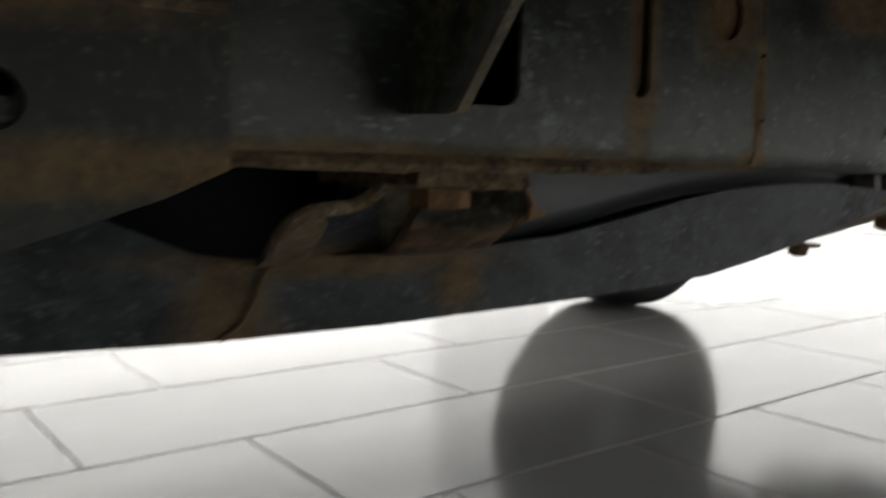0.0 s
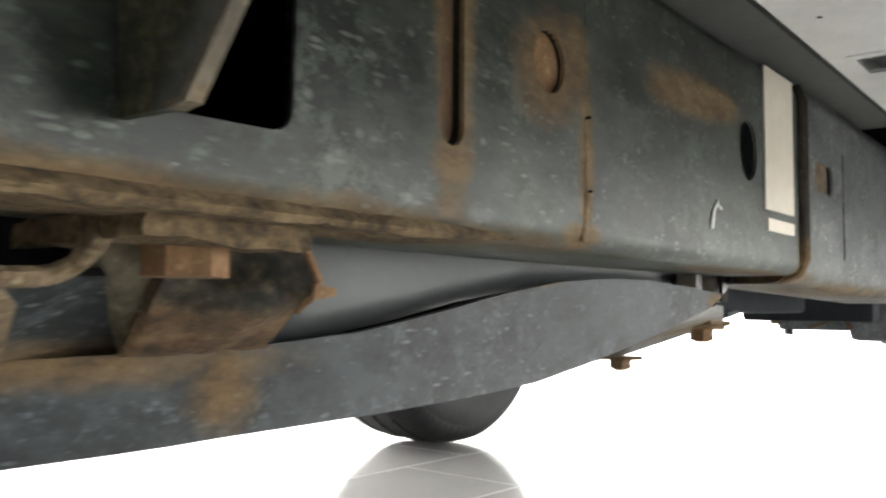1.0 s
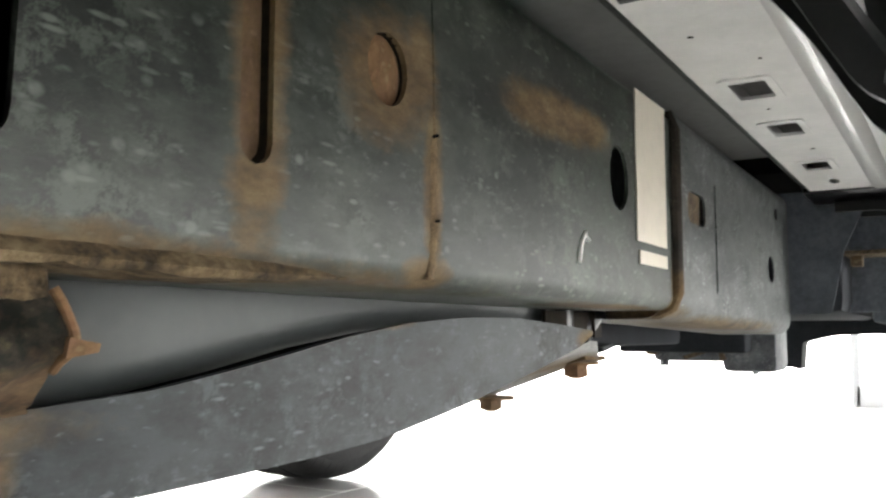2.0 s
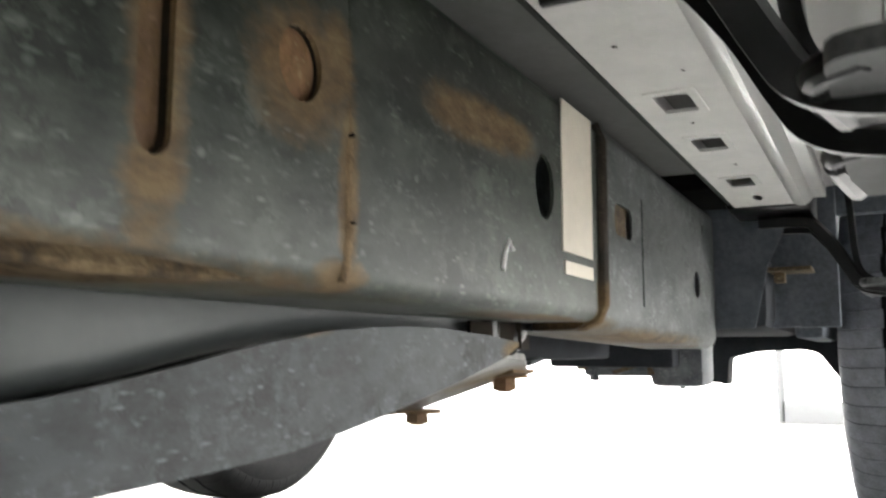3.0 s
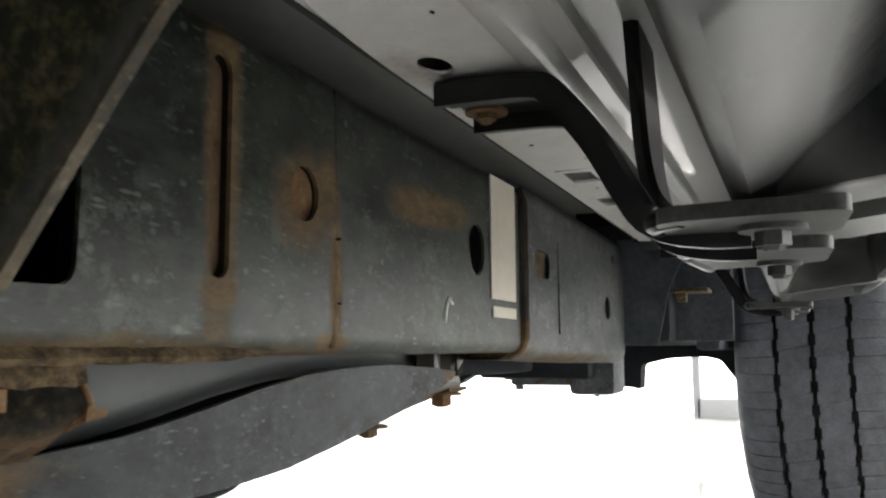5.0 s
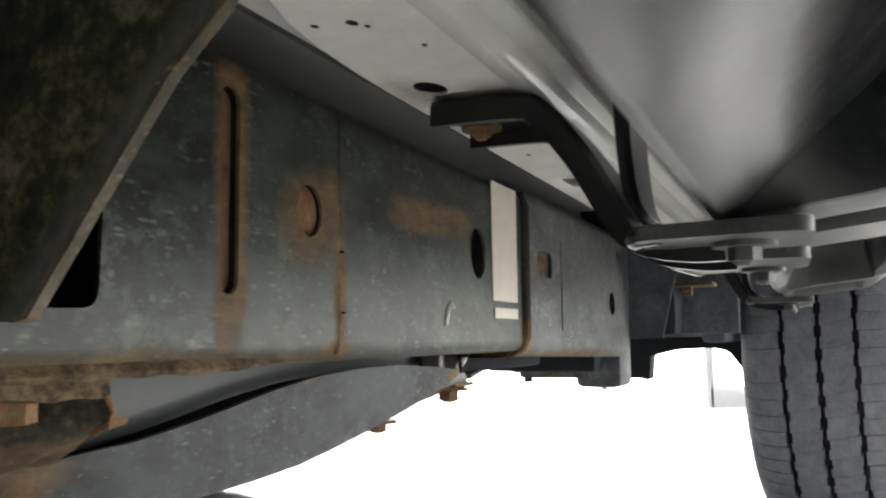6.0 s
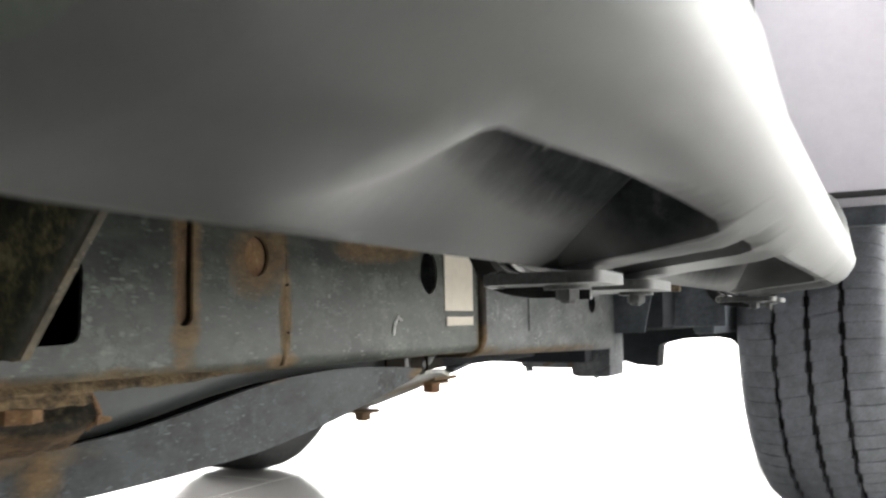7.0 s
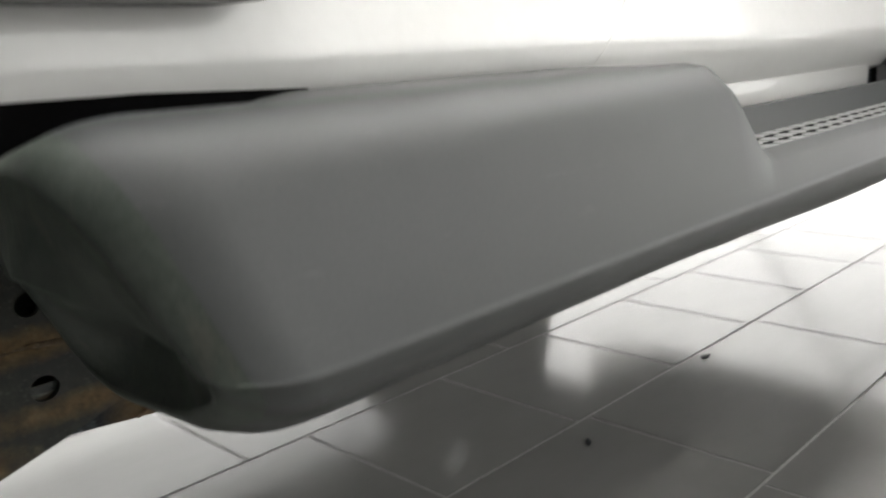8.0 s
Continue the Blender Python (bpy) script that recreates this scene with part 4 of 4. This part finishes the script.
box(bm, (-2.6, 1.47, 0.60), (-1.85, 1.50, 1.2), 0.01)
box(bm, (-0.95, 1.47, 0.60), (-0.80, 1.50, 1.2), 0.01)
box(bm, (-1.85, 1.47, 0.80), (-0.95, 1.50, 1.2), 0.01)
part("load_bed", bm, M_SILVER, truck, "white load bed", 30)
bm = bmesh.new()
box(bm, (-2.5, 1.19, RZ0), (1.45, 1.268, RZ1), 0.01)
part("far_frame_rail", bm, M_RAIL, truck, "far frame rail", 30)
# dark gap under the door
bm = bmesh.new()
box(bm, (0.16, 0.074, 0.670), (1.09, 0.09, 0.6765))
part("door_seal", bm, M_BLACK, truck, "black rubber seal under the door")
# flared fender over the front wheel
bm = bmesh.new()
arch = [(2.01 + 0.44 * math.cos(a), 0.37 + 0.44 * math.sin(a)) for a in (math.pi * (1 - 0.155) - math.pi * 0.69 * k / 20 for k in range(21))]
sheet(bm, [(1.312, 0.590), *arch, (2.85, 0.590), (2.85, 1.0), (1.312, 1.0)], [], 0.02, xz_plane(-0.205))
box(bm, (1.308, -0.205, 0.590), (1.328, 0.060, 1.0), 0.006)
box(bm, (1.329, -0.184, 0.592), (1.59, 0.055, 0.602))
box(bm, (1.312, -0.205, 0.99), (2.85, 0.06, 1.01), 0.004)
fender = part("fender", bm, M_DOOR_TRIM, truck, "light grey flared fender over the front wheel", 30)
bm = bmesh.new()
box(bm, (1.3035, -0.20, 0.5835), (1.3085, 0.055, 0.5935), 0.002)
box(bm, (1.3035, 0.046, 0.5835), (1.3085, 0.0600, 1.0), 0.002)
part("fender_seal", bm, M_BLACK, fender, "black rubber edging of the fender")


# ---- running board ----
BX0, BX1 = 0.010, 1.335


def smoothstep(a, b, x):
    s = min(1, max(0, (x - a) / (b - a)))
    return s * s * (3 - 2 * s)


def board_section(x):
    """The outline of the board at x as (y, z) points, from the inner top round the outside to the inner bottom."""
    p = smoothstep(0.366, 0.411, x) * (1 - smoothstep(1.10, 1.19, x))
    q = 1 - smoothstep(0.07, 0.16, x)
    lip = 0.582 + (0.528 - 0.582) * p
    tread = 0.5845 + (0.508 - 0.5845) * p
    ridge = 0.584 + (0.535 - 0.584) * p
    # hollows in the underside between the cross ribs
    d = 0.048 * smoothstep(0.10, 0.24, x) * (1 - smoothstep(0.392, 0.402, x))
    d = max(d, 0.034 * smoothstep(0.462, 0.470, x) * (1 - smoothstep(0.512, 0.52, x)))
    d = max(d, 0.045 * smoothstep(0.60, 0.612, x) * (1 - smoothstep(1.04, 1.052, x)))
    d = max(d, 0.040 * smoothstep(1.09, 1.10, x) * (1 - smoothstep(1.25, 1.30, x)))
    o, g = smoothstep(0.08, 0.36, x), 1 - smoothstep(0.38, 0.42, x)
    k, r = 1 - smoothstep(0.28, 0.70, x), 1 - p
    return [(0.058, ridge - 0.016 * q), (0.050, ridge - 0.018 * q), (0.036, tread - 0.014 * q), (0.0, tread - 0.005 * q), (-0.03, tread + 0.001 * (1 - p)), (-0.044 - 0.010 * p, tread * 0.4 + lip * 0.6), (-0.052 - 0.010 * p + 0.004 * r, lip - 0.003 * r), (-0.062 - 0.006 * p + 0.004 * r, lip - 0.006 - 0.006 * r), (-0.068 - 0.003 * p + 0.003 * r, lip - 0.009 - 0.019 * r),
            (-0.0735, 0.5005), (-0.0740, 0.4985), (-0.0747, 0.4972), (-0.0745, 0.4958), (-0.0742, 0.4925), (-0.0705 - 0.001 * k, 0.483 + 0.003 * k), (-0.061 - 0.003 * k, 0.470 + 0.0085 * k), (-0.046, 0.460 + 0.0085 * k), (-0.033 - 0.003 * o, 0.4575 + 0.0045 * k + 0.1 * d), (-0.0275, 0.456 + 0.002 * k + d), (0.020 - 0.026 * g, 0.451 + d), (0.036 - 0.012 * g, 0.4485 + (0.75 - 0.25 * g) * d), (0.052 - 0.003 * g, 0.446 + (0.12 - 0.02 * g) * d), (0.060, 0.4465), (0.067, 0.450), (0.071, 0.4555), (0.069, 0.475), (0.060, 0.50), (0.058, 0.52)]


def lean(x, z):
    """The near end leans back towards its top."""
    return x - 0.40 * (z - 0.455) * (1 - smoothstep(BX0, 0.30, x))


bm = bmesh.new()
rings = []
stops = {0.366, 0.371, 0.376, 0.381, 0.386, 0.391, 0.405, 0.411, 0.395, 0.398, 0.401, 0.462, 0.466, 0.470, 0.512, 0.516, 0.52, 0.60, 0.606, 0.612, 1.04, 1.046, 1.052, 1.09, 1.095, 1.10}
bxs = sorted({BX0 + 0.045 * (k / 12) ** 2 for k in range(13)} | {BX0 + 0.03 + (BX1 - BX0 - 0.06) * k / 90 for k in range(91)} | stops | {BX1 - 0.018, BX1 - 0.008, BX1})
for x in bxs:
    u, w = min(1, (x - BX0) / 0.034), min(1, (BX1 - x) / 0.02)
    e = 1 - 0.21 * (1 - math.sqrt(1 - (1 - u) ** 2)) - 0.3 * (1 - w) ** 2
    f = 1 - 0.16 * max(0, 1 - (x - BX0) / 0.06) ** 2
    rings.append([bm.verts.new((lean(x, z), 0.01 + (y - 0.01) * e, 0.515 + (z - 0.515) * (e if z > 0.5 else e * f))) for y, z in board_section(x)])
n = len(rings[0])
wrap = sum(1 for x in bxs if x < BX0 + 0.011)
for a, b in zip(rings[wrap:], rings[wrap + 1:]):
    for k in range(n):
        bm.faces.new((a[k], a[(k + 1) % n], b[(k + 1) % n], b[k]))
bm.faces.new(rings[-1][::-1])
rim_points = [[v.co.copy() for v in ring] for ring in rings[:wrap + 1]]
for ring in rings[:wrap]:
    for v in ring:
        bm.verts.remove(v)
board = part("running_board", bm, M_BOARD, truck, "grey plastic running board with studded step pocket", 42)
# dished end cap, wrapping round the near end
bm = bmesh.new()
caps = [[bm.verts.new(p) for p in ring] for ring in rim_points[::-1]]
for scale, depth in ((0.82, 0.0), (0.76, 0.003), (0.57, 0.005), (0.28, 0.005)):
    caps.append([bm.verts.new((lean(BX0, z) + depth, 0.01 + (y - 0.01) * scale, 0.515 + (z - 0.515) * (scale if z > 0.5 else scale * 0.84))) for y, z in board_section(BX0)])
for a, b in zip(caps, caps[1:]):
    for k in range(n):
        bm.faces.new((a[k], a[(k + 1) % n], b[(k + 1) % n], b[k]))
bm.faces.new(caps[-1])
part("end_cap", bm, M_CAP, board, "dark dished end cap, scuffed", 50)
# black rubber between the near end and the sill
bm = bmesh.new()
slab(bm, [(-0.035, 0.0605, 0.552), (0.140, 0.0605, 0.552), (0.140, 0.0605, 0.5845), (-0.035, 0.0605, 0.591)], -0.006)
part("end_gasket", bm, M_SOOT, board, "black rubber gasket towards the sill")
# studs of the step
stud = bmesh.new()
sheet(stud, rounded([(-0.0162, 0), (-0.0105, -0.0090), (0.0105, -0.0090), (0.0162, 0), (0.0105, 0.0090), (-0.0105, 0.0090)], 0.002, 2), [], 0.003, lambda u, v, d: (u, v, d))
first = None
for j in range(5):
    for i in range(20):
        x, y = 0.430 + 0.033 * i + (0.0165 if j % 2 else 0), -0.046 + 0.019 * j
        if first is None:
            first = part("stud", stud, M_STUD, board, "", 30)
            ob = first
        else:
            ob = new("stud", first.data)
            ob.parent = board
        ob.location = (x, y, 0.5084)
bm = bmesh.new()
box(bm, (0.414, -0.054, 0.5065), (1.10, 0.041, 0.5102), 0.001)
part("step_mat", bm, M_STUD, board, "grey ribbed mat of the step")
# arrow-shaped black drain holes between the studs
arrow = bmesh.new()
sheet(arrow, [(-0.0085, 0.0), (0.0005, -0.0042), (-0.0010, -0.0016), (0.0085, -0.0016), (0.0085, 0.0016), (-0.0010, 0.0016), (0.0005, 0.0042)], [], 0.0008, lambda u, v, d: (u, v, d))
first = None
for j in range(4):
    for i in range(20):
        x, y = 0.4465 + 0.033 * i + (0.0165 if j % 2 else 0), -0.0365 + 0.019 * j
        if first is None:
            first = part("drain_hole", arrow, M_SOOT, board, "", 30)
            ob = first
        else:
            ob = new("drain_hole", first.data)
            ob.parent = board
        ob.location = (x, y, 0.5112)

# ---- brackets that carry the board ----
def channel(bm, path, x0, x1, depth, t):
    """A folded channel along a path of (y, z) points, its flanges turned inwards."""
    pts = [Vector(p) for p in path]
    rings = []
    for i, p in enumerate(pts):
        d = (pts[min(i + 1, len(pts) - 1)] - pts[max(i - 1, 0)]).normalized()
        n = Vector((-d.y, d.x))
        shape = [(x0, depth), (x0, 0.003), (x0 + 0.003, 0), (x1 - 0.003, 0), (x1, 0.003), (x1, depth), (x1 - t, depth), (x1 - t, t), (x0 + t, t), (x0 + t, depth)]
        rings.append([bm.verts.new((x, p.x + n.x * k, p.y + n.y * k)) for x, k in shape])
    for a, b in zip(rings, rings[1:]):
        for k in range(10):
            bm.faces.new((a[k], a[(k + 1) % 10], b[(k + 1) % 10], b[k]))
    for r in (rings[0], rings[-1]):
        bm.faces.new((r[0], r[1], r[8], r[9]))
        bm.faces.new((r[1], r[2], r[3], r[4], r[7], r[8]))
        bm.faces.new((r[4], r[5], r[6], r[7]))


def bend(points, n):
    return [(p.y, p.z) for p in smooth_path([(0, y, z) for y, z in points], n)]


def step_support(dx):
    bm = bmesh.new()
    channel(bm, bend([(0.209, 0.5225), (0.185, 0.5225), (0.160, 0.5215), (0.146, 0.516), (0.124, 0.489), (0.108, 0.461), (0.099, 0.449), (0.080, 0.4445), (0.062, 0.4442)], 5), 0.431 + dx, 0.494 + dx, 0.014, 0.0045)
    support = part("step_support", bm, M_BLACK, truck, "bent black steel channel carrying the running board", 40)
    bm = bmesh.new()
    channel(bm, bend([(0.112, 0.60), (0.108, 0.52), (0.105, 0.475), (0.099, 0.456), (0.085, 0.4475), (0.066, 0.4465)], 5), 0.446 + dx, 0.502 + dx, 0.007, 0.004)
    part("upright", bm, M_BLACK, support, "black upright tab")
    bm = bmesh.new()
    box(bm, (0.455 + dx, 0.172, 0.5155), (0.462 + dx, 0.212, 0.5185), 0.001)
    part("bead", bm, M_CLAMP, support)
    for outline, z, label in (([(0.382, 0.024), (0.448, 0.026), (0.470, 0.096), (0.392, 0.098)], 0.4370, "dark satin clamp plate"), ([(0.506, 0.026), (0.584, 0.028), (0.610, 0.094), (0.502, 0.098)], 0.4365, "")):
        bm = bmesh.new()
        sheet(bm, rounded([(x + dx, y) for x, y in outline], 0.012), [], 0.0065, lambda u, v, d: (u, v, z + d))
        bmesh.ops.bevel(bm, geom=[e for e in bm.edges if e.is_manifold and e.calc_face_angle(0) > 1.2], offset=0.0018, segments=2, affect="EDGES")
        part("clamp_plate", bm, M_CLAMP, support, label, 40)
        bm = bmesh.new()
        pipe(bm, smooth_path([(outline[3][0] + 0.012 + dx, 0.088, z + 0.004), (outline[3][0] + 0.03 + dx, 0.101, z + 0.004), (outline[2][0] - 0.004 + dx, 0.094, z + 0.003)], 5), 0.005, 10)
        part("rolled_end", bm, M_BLACK, support)
    hex_bolt(support, (0.418 + dx, 0.053, 0.4370), (0, 0, -1), 0.0072, 0.0065, M_CLAMP)
    hex_bolt(support, (0.572 + dx, 0.053, 0.4365), (0, 0, -1), 0.0066, 0.006, M_CLAMP)
    hex_bolt(support, (0.480 + dx, 0.198, 0.5185), (0, 0, -1), 0.0062, 0.004, M_RUST)
    return support


step_support(0)
step_support(0.79)

# ---- wheels ----
def wheel(cx, cy, facing, name, label, steer=0.0, tread=M_TREAD):
    w = new(name)
    w.parent = truck
    w.location = (cx, cy, 0.372)
    w.rotation_euler = (0, 0, radians(steer))
    w.scale = (1, 0.92, 1)
    tagged(w, label)
    half, R = 0.150, 0.370
    crown = [(0.0, 0.370), (0.065, 0.3685), (0.100, 0.3645), (0.122, 0.3585), (0.136, 0.3480), (0.1455, 0.330), (0.150, 0.300)]
    rad = lambda y: lerp_table(crown, abs(y))
    one_side = [(0.0, R - 0.010), (0.10, 0.3555), (0.122, 0.3500), (0.134, 0.3410), (0.1435, 0.327), (half, 0.295), (0.147, 0.268), (0.1455, 0.264), (0.1445, 0.250), (0.138, 0.243), (0.126, 0.225), (0.112, 0.214)]
    prof = [(-y, r) for y, r in one_side[::-1]] + one_side[1:]
    bm = bmesh.new()
    rings = [[bm.verts.new((r * math.cos(a), y, r * math.sin(a))) for y, r in prof] for a in (k * math.tau / 120 for k in range(120))]
    for i in range(120):
        a, b = rings[i], rings[(i + 1) % 120]
        for k in range(len(prof) - 1):
            bm.faces.new((a[k], a[k + 1], b[k + 1], b[k]))
    tyre = part("tyre", bm, M_TYRE, w, "black road tyre with ribbed tread", 40)
    # four ribs of blocks between three zigzag grooves
    shoulder_ys, inner_ys = [0.069, 0.100, 0.122, 0.136, 0.1455], [0.0055, 0.033, 0.0595]
    for ys, sign, count, gap, label in ((shoulder_ys, -1, 76, 0.042, "outer tread rib"), (inner_ys, -1, 114, 0.014, "middle tread rib"), (inner_ys, 1, 114, 0.014, "middle tread rib"), (shoulder_ys, 1, 76, 0.042, "outer tread rib")):
        bm = bmesh.new()
        wide = ys is shoulder_ys
        for k in range(count):
            a0, a1 = math.tau * k / count, math.tau * (k + 1 - gap) / count
            jog = 0.0016 if k % 2 else -0.0016
            top, low = [], []
            for q, y in enumerate(ys):
                bend_ = (0.006 * (1 - abs(2 * q / (len(ys) - 1) - 1)) if wide else 0.014 * q) * sign
                yy = sign * (y + (jog if q == 0 or (q == 2 and not wide) else 0))
                for row, dr in ((top, 0.0), (low, -0.0105)):
                    r = rad(y) + dr
                    row.append([bm.verts.new((r * math.cos(a + bend_), yy, r * math.sin(a + bend_))) for a in (a0, a1)])
            for q in range(len(ys) - 1):
                bm.faces.new((top[q][0], top[q][1], top[q + 1][1], top[q + 1][0]))
                bm.faces.new((top[q][0], top[q + 1][0], low[q + 1][0], low[q][0]))
                bm.faces.new((top[q][1], top[q + 1][1], low[q + 1][1], low[q][1]))
            bm.faces.new((top[0][0], top[0][1], low[0][1], low[0][0]))
            bm.faces.new((top[-1][0], top[-1][1], low[-1][1], low[-1][0]))
        part("tread_rib", bm, tread, w, label, 30)
    bm = bmesh.new()
    rp = [(-0.10, 0.215), (-0.098, 0.205), (-0.03, 0.19), (0.06, 0.19), (0.098, 0.205), (0.10, 0.215)]
    rr = [[bm.verts.new((r * math.cos(a), y, r * math.sin(a))) for y, r in rp] for a in (k * math.tau / 64 for k in range(64))]
    for i in range(64):
        for k in range(len(rp) - 1):
            bm.faces.new((rr[i][k], rr[i][k + 1], rr[(i + 1) % 64][k + 1], rr[(i + 1) % 64][k]))
    rod(bm, (0, facing * 0.05, 0), (0, facing * 0.035, 0), 0.192, 48)
    rod(bm, (0, facing * 0.07, 0), (0, facing * 0.03, 0), 0.06, 24)
    part("rim", bm, M_RIM, w, "grey alloy rim", 40)
    return w


wheel(2.01, -0.020, -1, "front_wheel", "front wheel with worn ribbed tyre", -6.5)
wheel(1.94, 1.57, 1, "front_wheel", "far front wheel standing on the tiles", 0.0, M_TYRE)

wheel(-1.35, 0.0, -1, "rear_wheel", "rear wheel with worn ribbed tyre")
wheel(-1.35, 1.54, 1, "rear_wheel", "far rear wheel", 0.0, M_TYRE)

# ---- front axle parts ----
bm = bmesh.new()
box(bm, (1.385, 0.362, 0.3315), (1.450, 0.476, 0.402), 0.006)
rod(bm, (1.392, 0.462, 0.334), (1.392, 0.462, 0.3245), 0.007, 12)
crossmember = part("crossmember", bm, M_CROSS, truck, "grey crossmember under the front rail", 40)
bm = bmesh.new()
box(bm, (1.345, 0.299, 0.3190), (1.430, 0.371, 0.400), 0.011)
rod(bm, (1.36, 0.33, 0.322), (1.36, 0.33, 0.3155), 0.004, 10)
part("bushing_box", bm, M_CROSS, crossmember, "rounded grey box with rusty weld")
bm = bmesh.new()
slab(bm, [(1.380, 0.428, 0.3340), (1.3795, 0.372, 0.3520), (1.3795, 0.372, 0.3580), (1.380, 0.432, 0.3385)], 0.004)
part("weld_strip", bm, M_CRUST, crossmember, "rusty weld strip")
bm = bmesh.new()
slab(bm, [(1.342, 0.362, 0.336), (1.342, 0.370, 0.352), (1.342, 0.373, 0.352), (1.342, 0.371, 0.334)], 0.004)
part("weld_strip", bm, M_CRUST, crossmember, "rusty weld strip")
bm = bmesh.new()
box(bm, (1.376, 0.470, 0.340), (1.392, 0.484, 0.392), 0.002)
part("folded_edge", bm, M_CRUST, crossmember, "rusty folded edge")
bm = bmesh.new()
sheet(bm, rounded([(0.47, 0.45), (0.47, 0.330), (0.40, 0.309), (0.366, 0.308), (0.362, 0.305), (0.354, 0.305), (0.350, 0.356), (0.30, 0.368), (0.22, 0.372), (0.19, 0.365), (0.165, 0.33), (0.140, 0.30), (0.10, 0.30), (0.10, 0.50)], 0.008, 3), [], 0.06, lambda u, v, d: (1.90 + d, u, v))
part("control_arm", bm, M_DARK, truck, "dark lower control arm", 40)
bm = bmesh.new()
box(bm, (0.84, 0.405, 0.356), (1.28, 0.62, 0.392), 0.008)
part("torsion_bar_anchor", bm, M_DARK, truck, "dark anchor block behind the pan", 40)
bm = bmesh.new()
box(bm, (1.305, 0.33, 0.345), (1.36, 0.5, 0.40), 0.006)
box(bm, (1.40, 0.22, 0.395), (1.9, 0.62, 0.50), 0.02)
part("control_arm_mount", bm, M_DARK, truck, "dark suspension mount", 40)
bm = bmesh.new()
box(bm, (1.74, 0.46, 0.395), (1.94, 1.25, 0.48), 0.02)
part("axle_carrier", bm, M_DARK, truck, "dark front axle carrier", 40)
bm = bmesh.new()
box(bm, (0.745, 0.60, 0.515), (1.40, 1.185, 0.556), 0.012)
box(bm, (1.401, 0.56, 0.500), (2.58, 1.185, 0.560), 0.02)
box(bm, (0.94, 0.70, 0.470), (1.42, 0.98, 0.514), 0.02)
part("engine", bm, M_DARK, truck, "dark underside of engine and gearbox", 40)
bm = bmesh.new()
box(bm, (1.5205, 0.16, 0.385), (2.5, 0.20, 0.95), 0.01)
box(bm, (1.4965, -0.12, 0.56), (1.52, 0.155, 0.95), 0.005)
box(bm, (1.5205, -0.16, 0.80), (2.5, 0.155, 0.84), 0.01)
part("wheel_arch_liner", bm, M_SHIELD, truck, "black wheel arch liner", 40)
bm = bmesh.new()
box(bm, (1.475, 0.135, 0.400), (1.495, 0.95, 0.975), 0.004)
part("splash_shield", bm, M_SHIELD, truck, "black splash shield ahead of the cab", 40)
bm = bmesh.new()
box(bm, (1.40, 0.165, 0.474), (1.46, 0.225, 0.480), 0.002)
box(bm, (1.42, 0.20, 0.46), (1.44, 0.215, 0.476), 0.002)
part("rusty_tab", bm, M_CRUST, truck, "rusty tab by the wheel arch")
bm = bmesh.new()
sheet(bm, [(0.35, 0.60), (0.16, 0.60), (0.172, 0.54), (0.205, 0.47), (0.222, 0.394), (0.35, 0.392)], [], 0.004, lambda u, v, d: (1.2635 + d, u, v))
part("rail_bracket", bm, M_SHIELD, truck, "dusty black bracket at the rail end", 30)

# ---- floor ----
ROT = pose(0, 0, 0, 0, 0, -1.5)
TILE_L, TILE_W, GAP = 0.628, 0.3125, 0.005
bm = bmesh.new()
box(bm, (ROOM_X0 - 0.2, ROOM_Y0 - 0.2, -0.15), (ROOM_X1 + 0.4, ROOM_Y1 + 0.4, -0.0009))
floor = tagged(solid("floor", bm, M_GROUT), "polished grey porcelain tile floor with dark joints", "floor", kind="structure")


def tile_mesh(length):
    bm = bmesh.new()
    box(bm, (GAP / 2, GAP / 2, -0.008), (length - GAP / 2, TILE_W - GAP / 2, 0.0), 0.0008)
    me = bpy.data.meshes.new("tile")
    bm.to_mesh(me)
    bm.free()
    me.materials.append(M_TILE)
    return me


FULL, HALF = tile_mesh(TILE_L), tile_mesh(TILE_L / 2)
ROWS0 = 0.470
far = bmesh.new()
for r in range(-18, 19):
    y = ROWS0 + r * TILE_W
    off = 0.305 if r % 2 == 0 else 0.520
    if r == -1:
        off = 0.972
    half_row = r == 0
    me, step = (HALF, TILE_L / 2) if half_row else (FULL, TILE_L)
    if half_row:
        off = 0.632
    for c in range(-16, 17):
        x = off + c * step
        if not (ROOM_X0 - 0.4 < x < ROOM_X1 and ROOM_Y0 - 0.2 < y < ROOM_Y1):
            continue
        if -0.8 < x < 3.6 and -1.3 < y < 2.9:
            ob = new("tile", me)
            ob.parent = floor
            ob.matrix_basis = ROT @ pose(x, y, 0)
        else:
            box(far, (x + GAP / 2, y + GAP / 2, -0.008), (x + step - GAP / 2, y + TILE_W - GAP / 2, 0.0), 0, ROT)
tagged(solid("far_tiles", far, M_TILE, floor), "more of the same floor tiles", kind="stuff")

# ---- scraps on the floor ----
def scrap(x, y, size, turn):
    bm = bmesh.new()
    sheet(bm, rounded([(-size, -0.25 * size), (0.2 * size, -0.45 * size), (size, 0.0), (0.3 * size, 0.4 * size), (-0.7 * size, 0.3 * size)], 0.15 * size, 2), [], 0.002, lambda u, v, d: (u, v, d + 0.15 * u * u / size))
    ob = solid("floor_scrap", bm, M_DARK, None, 40)
    ob.matrix_world = pose(x, y, 0.0005, 0, 0, turn)
    tagged(ob, "small dark dirt scrap lying on the floor tiles", "dirt", "scraps on the floor")


scrap(1.347, 0.413, 0.013, -20)
scrap(0.900, 0.390, 0.011, 35)
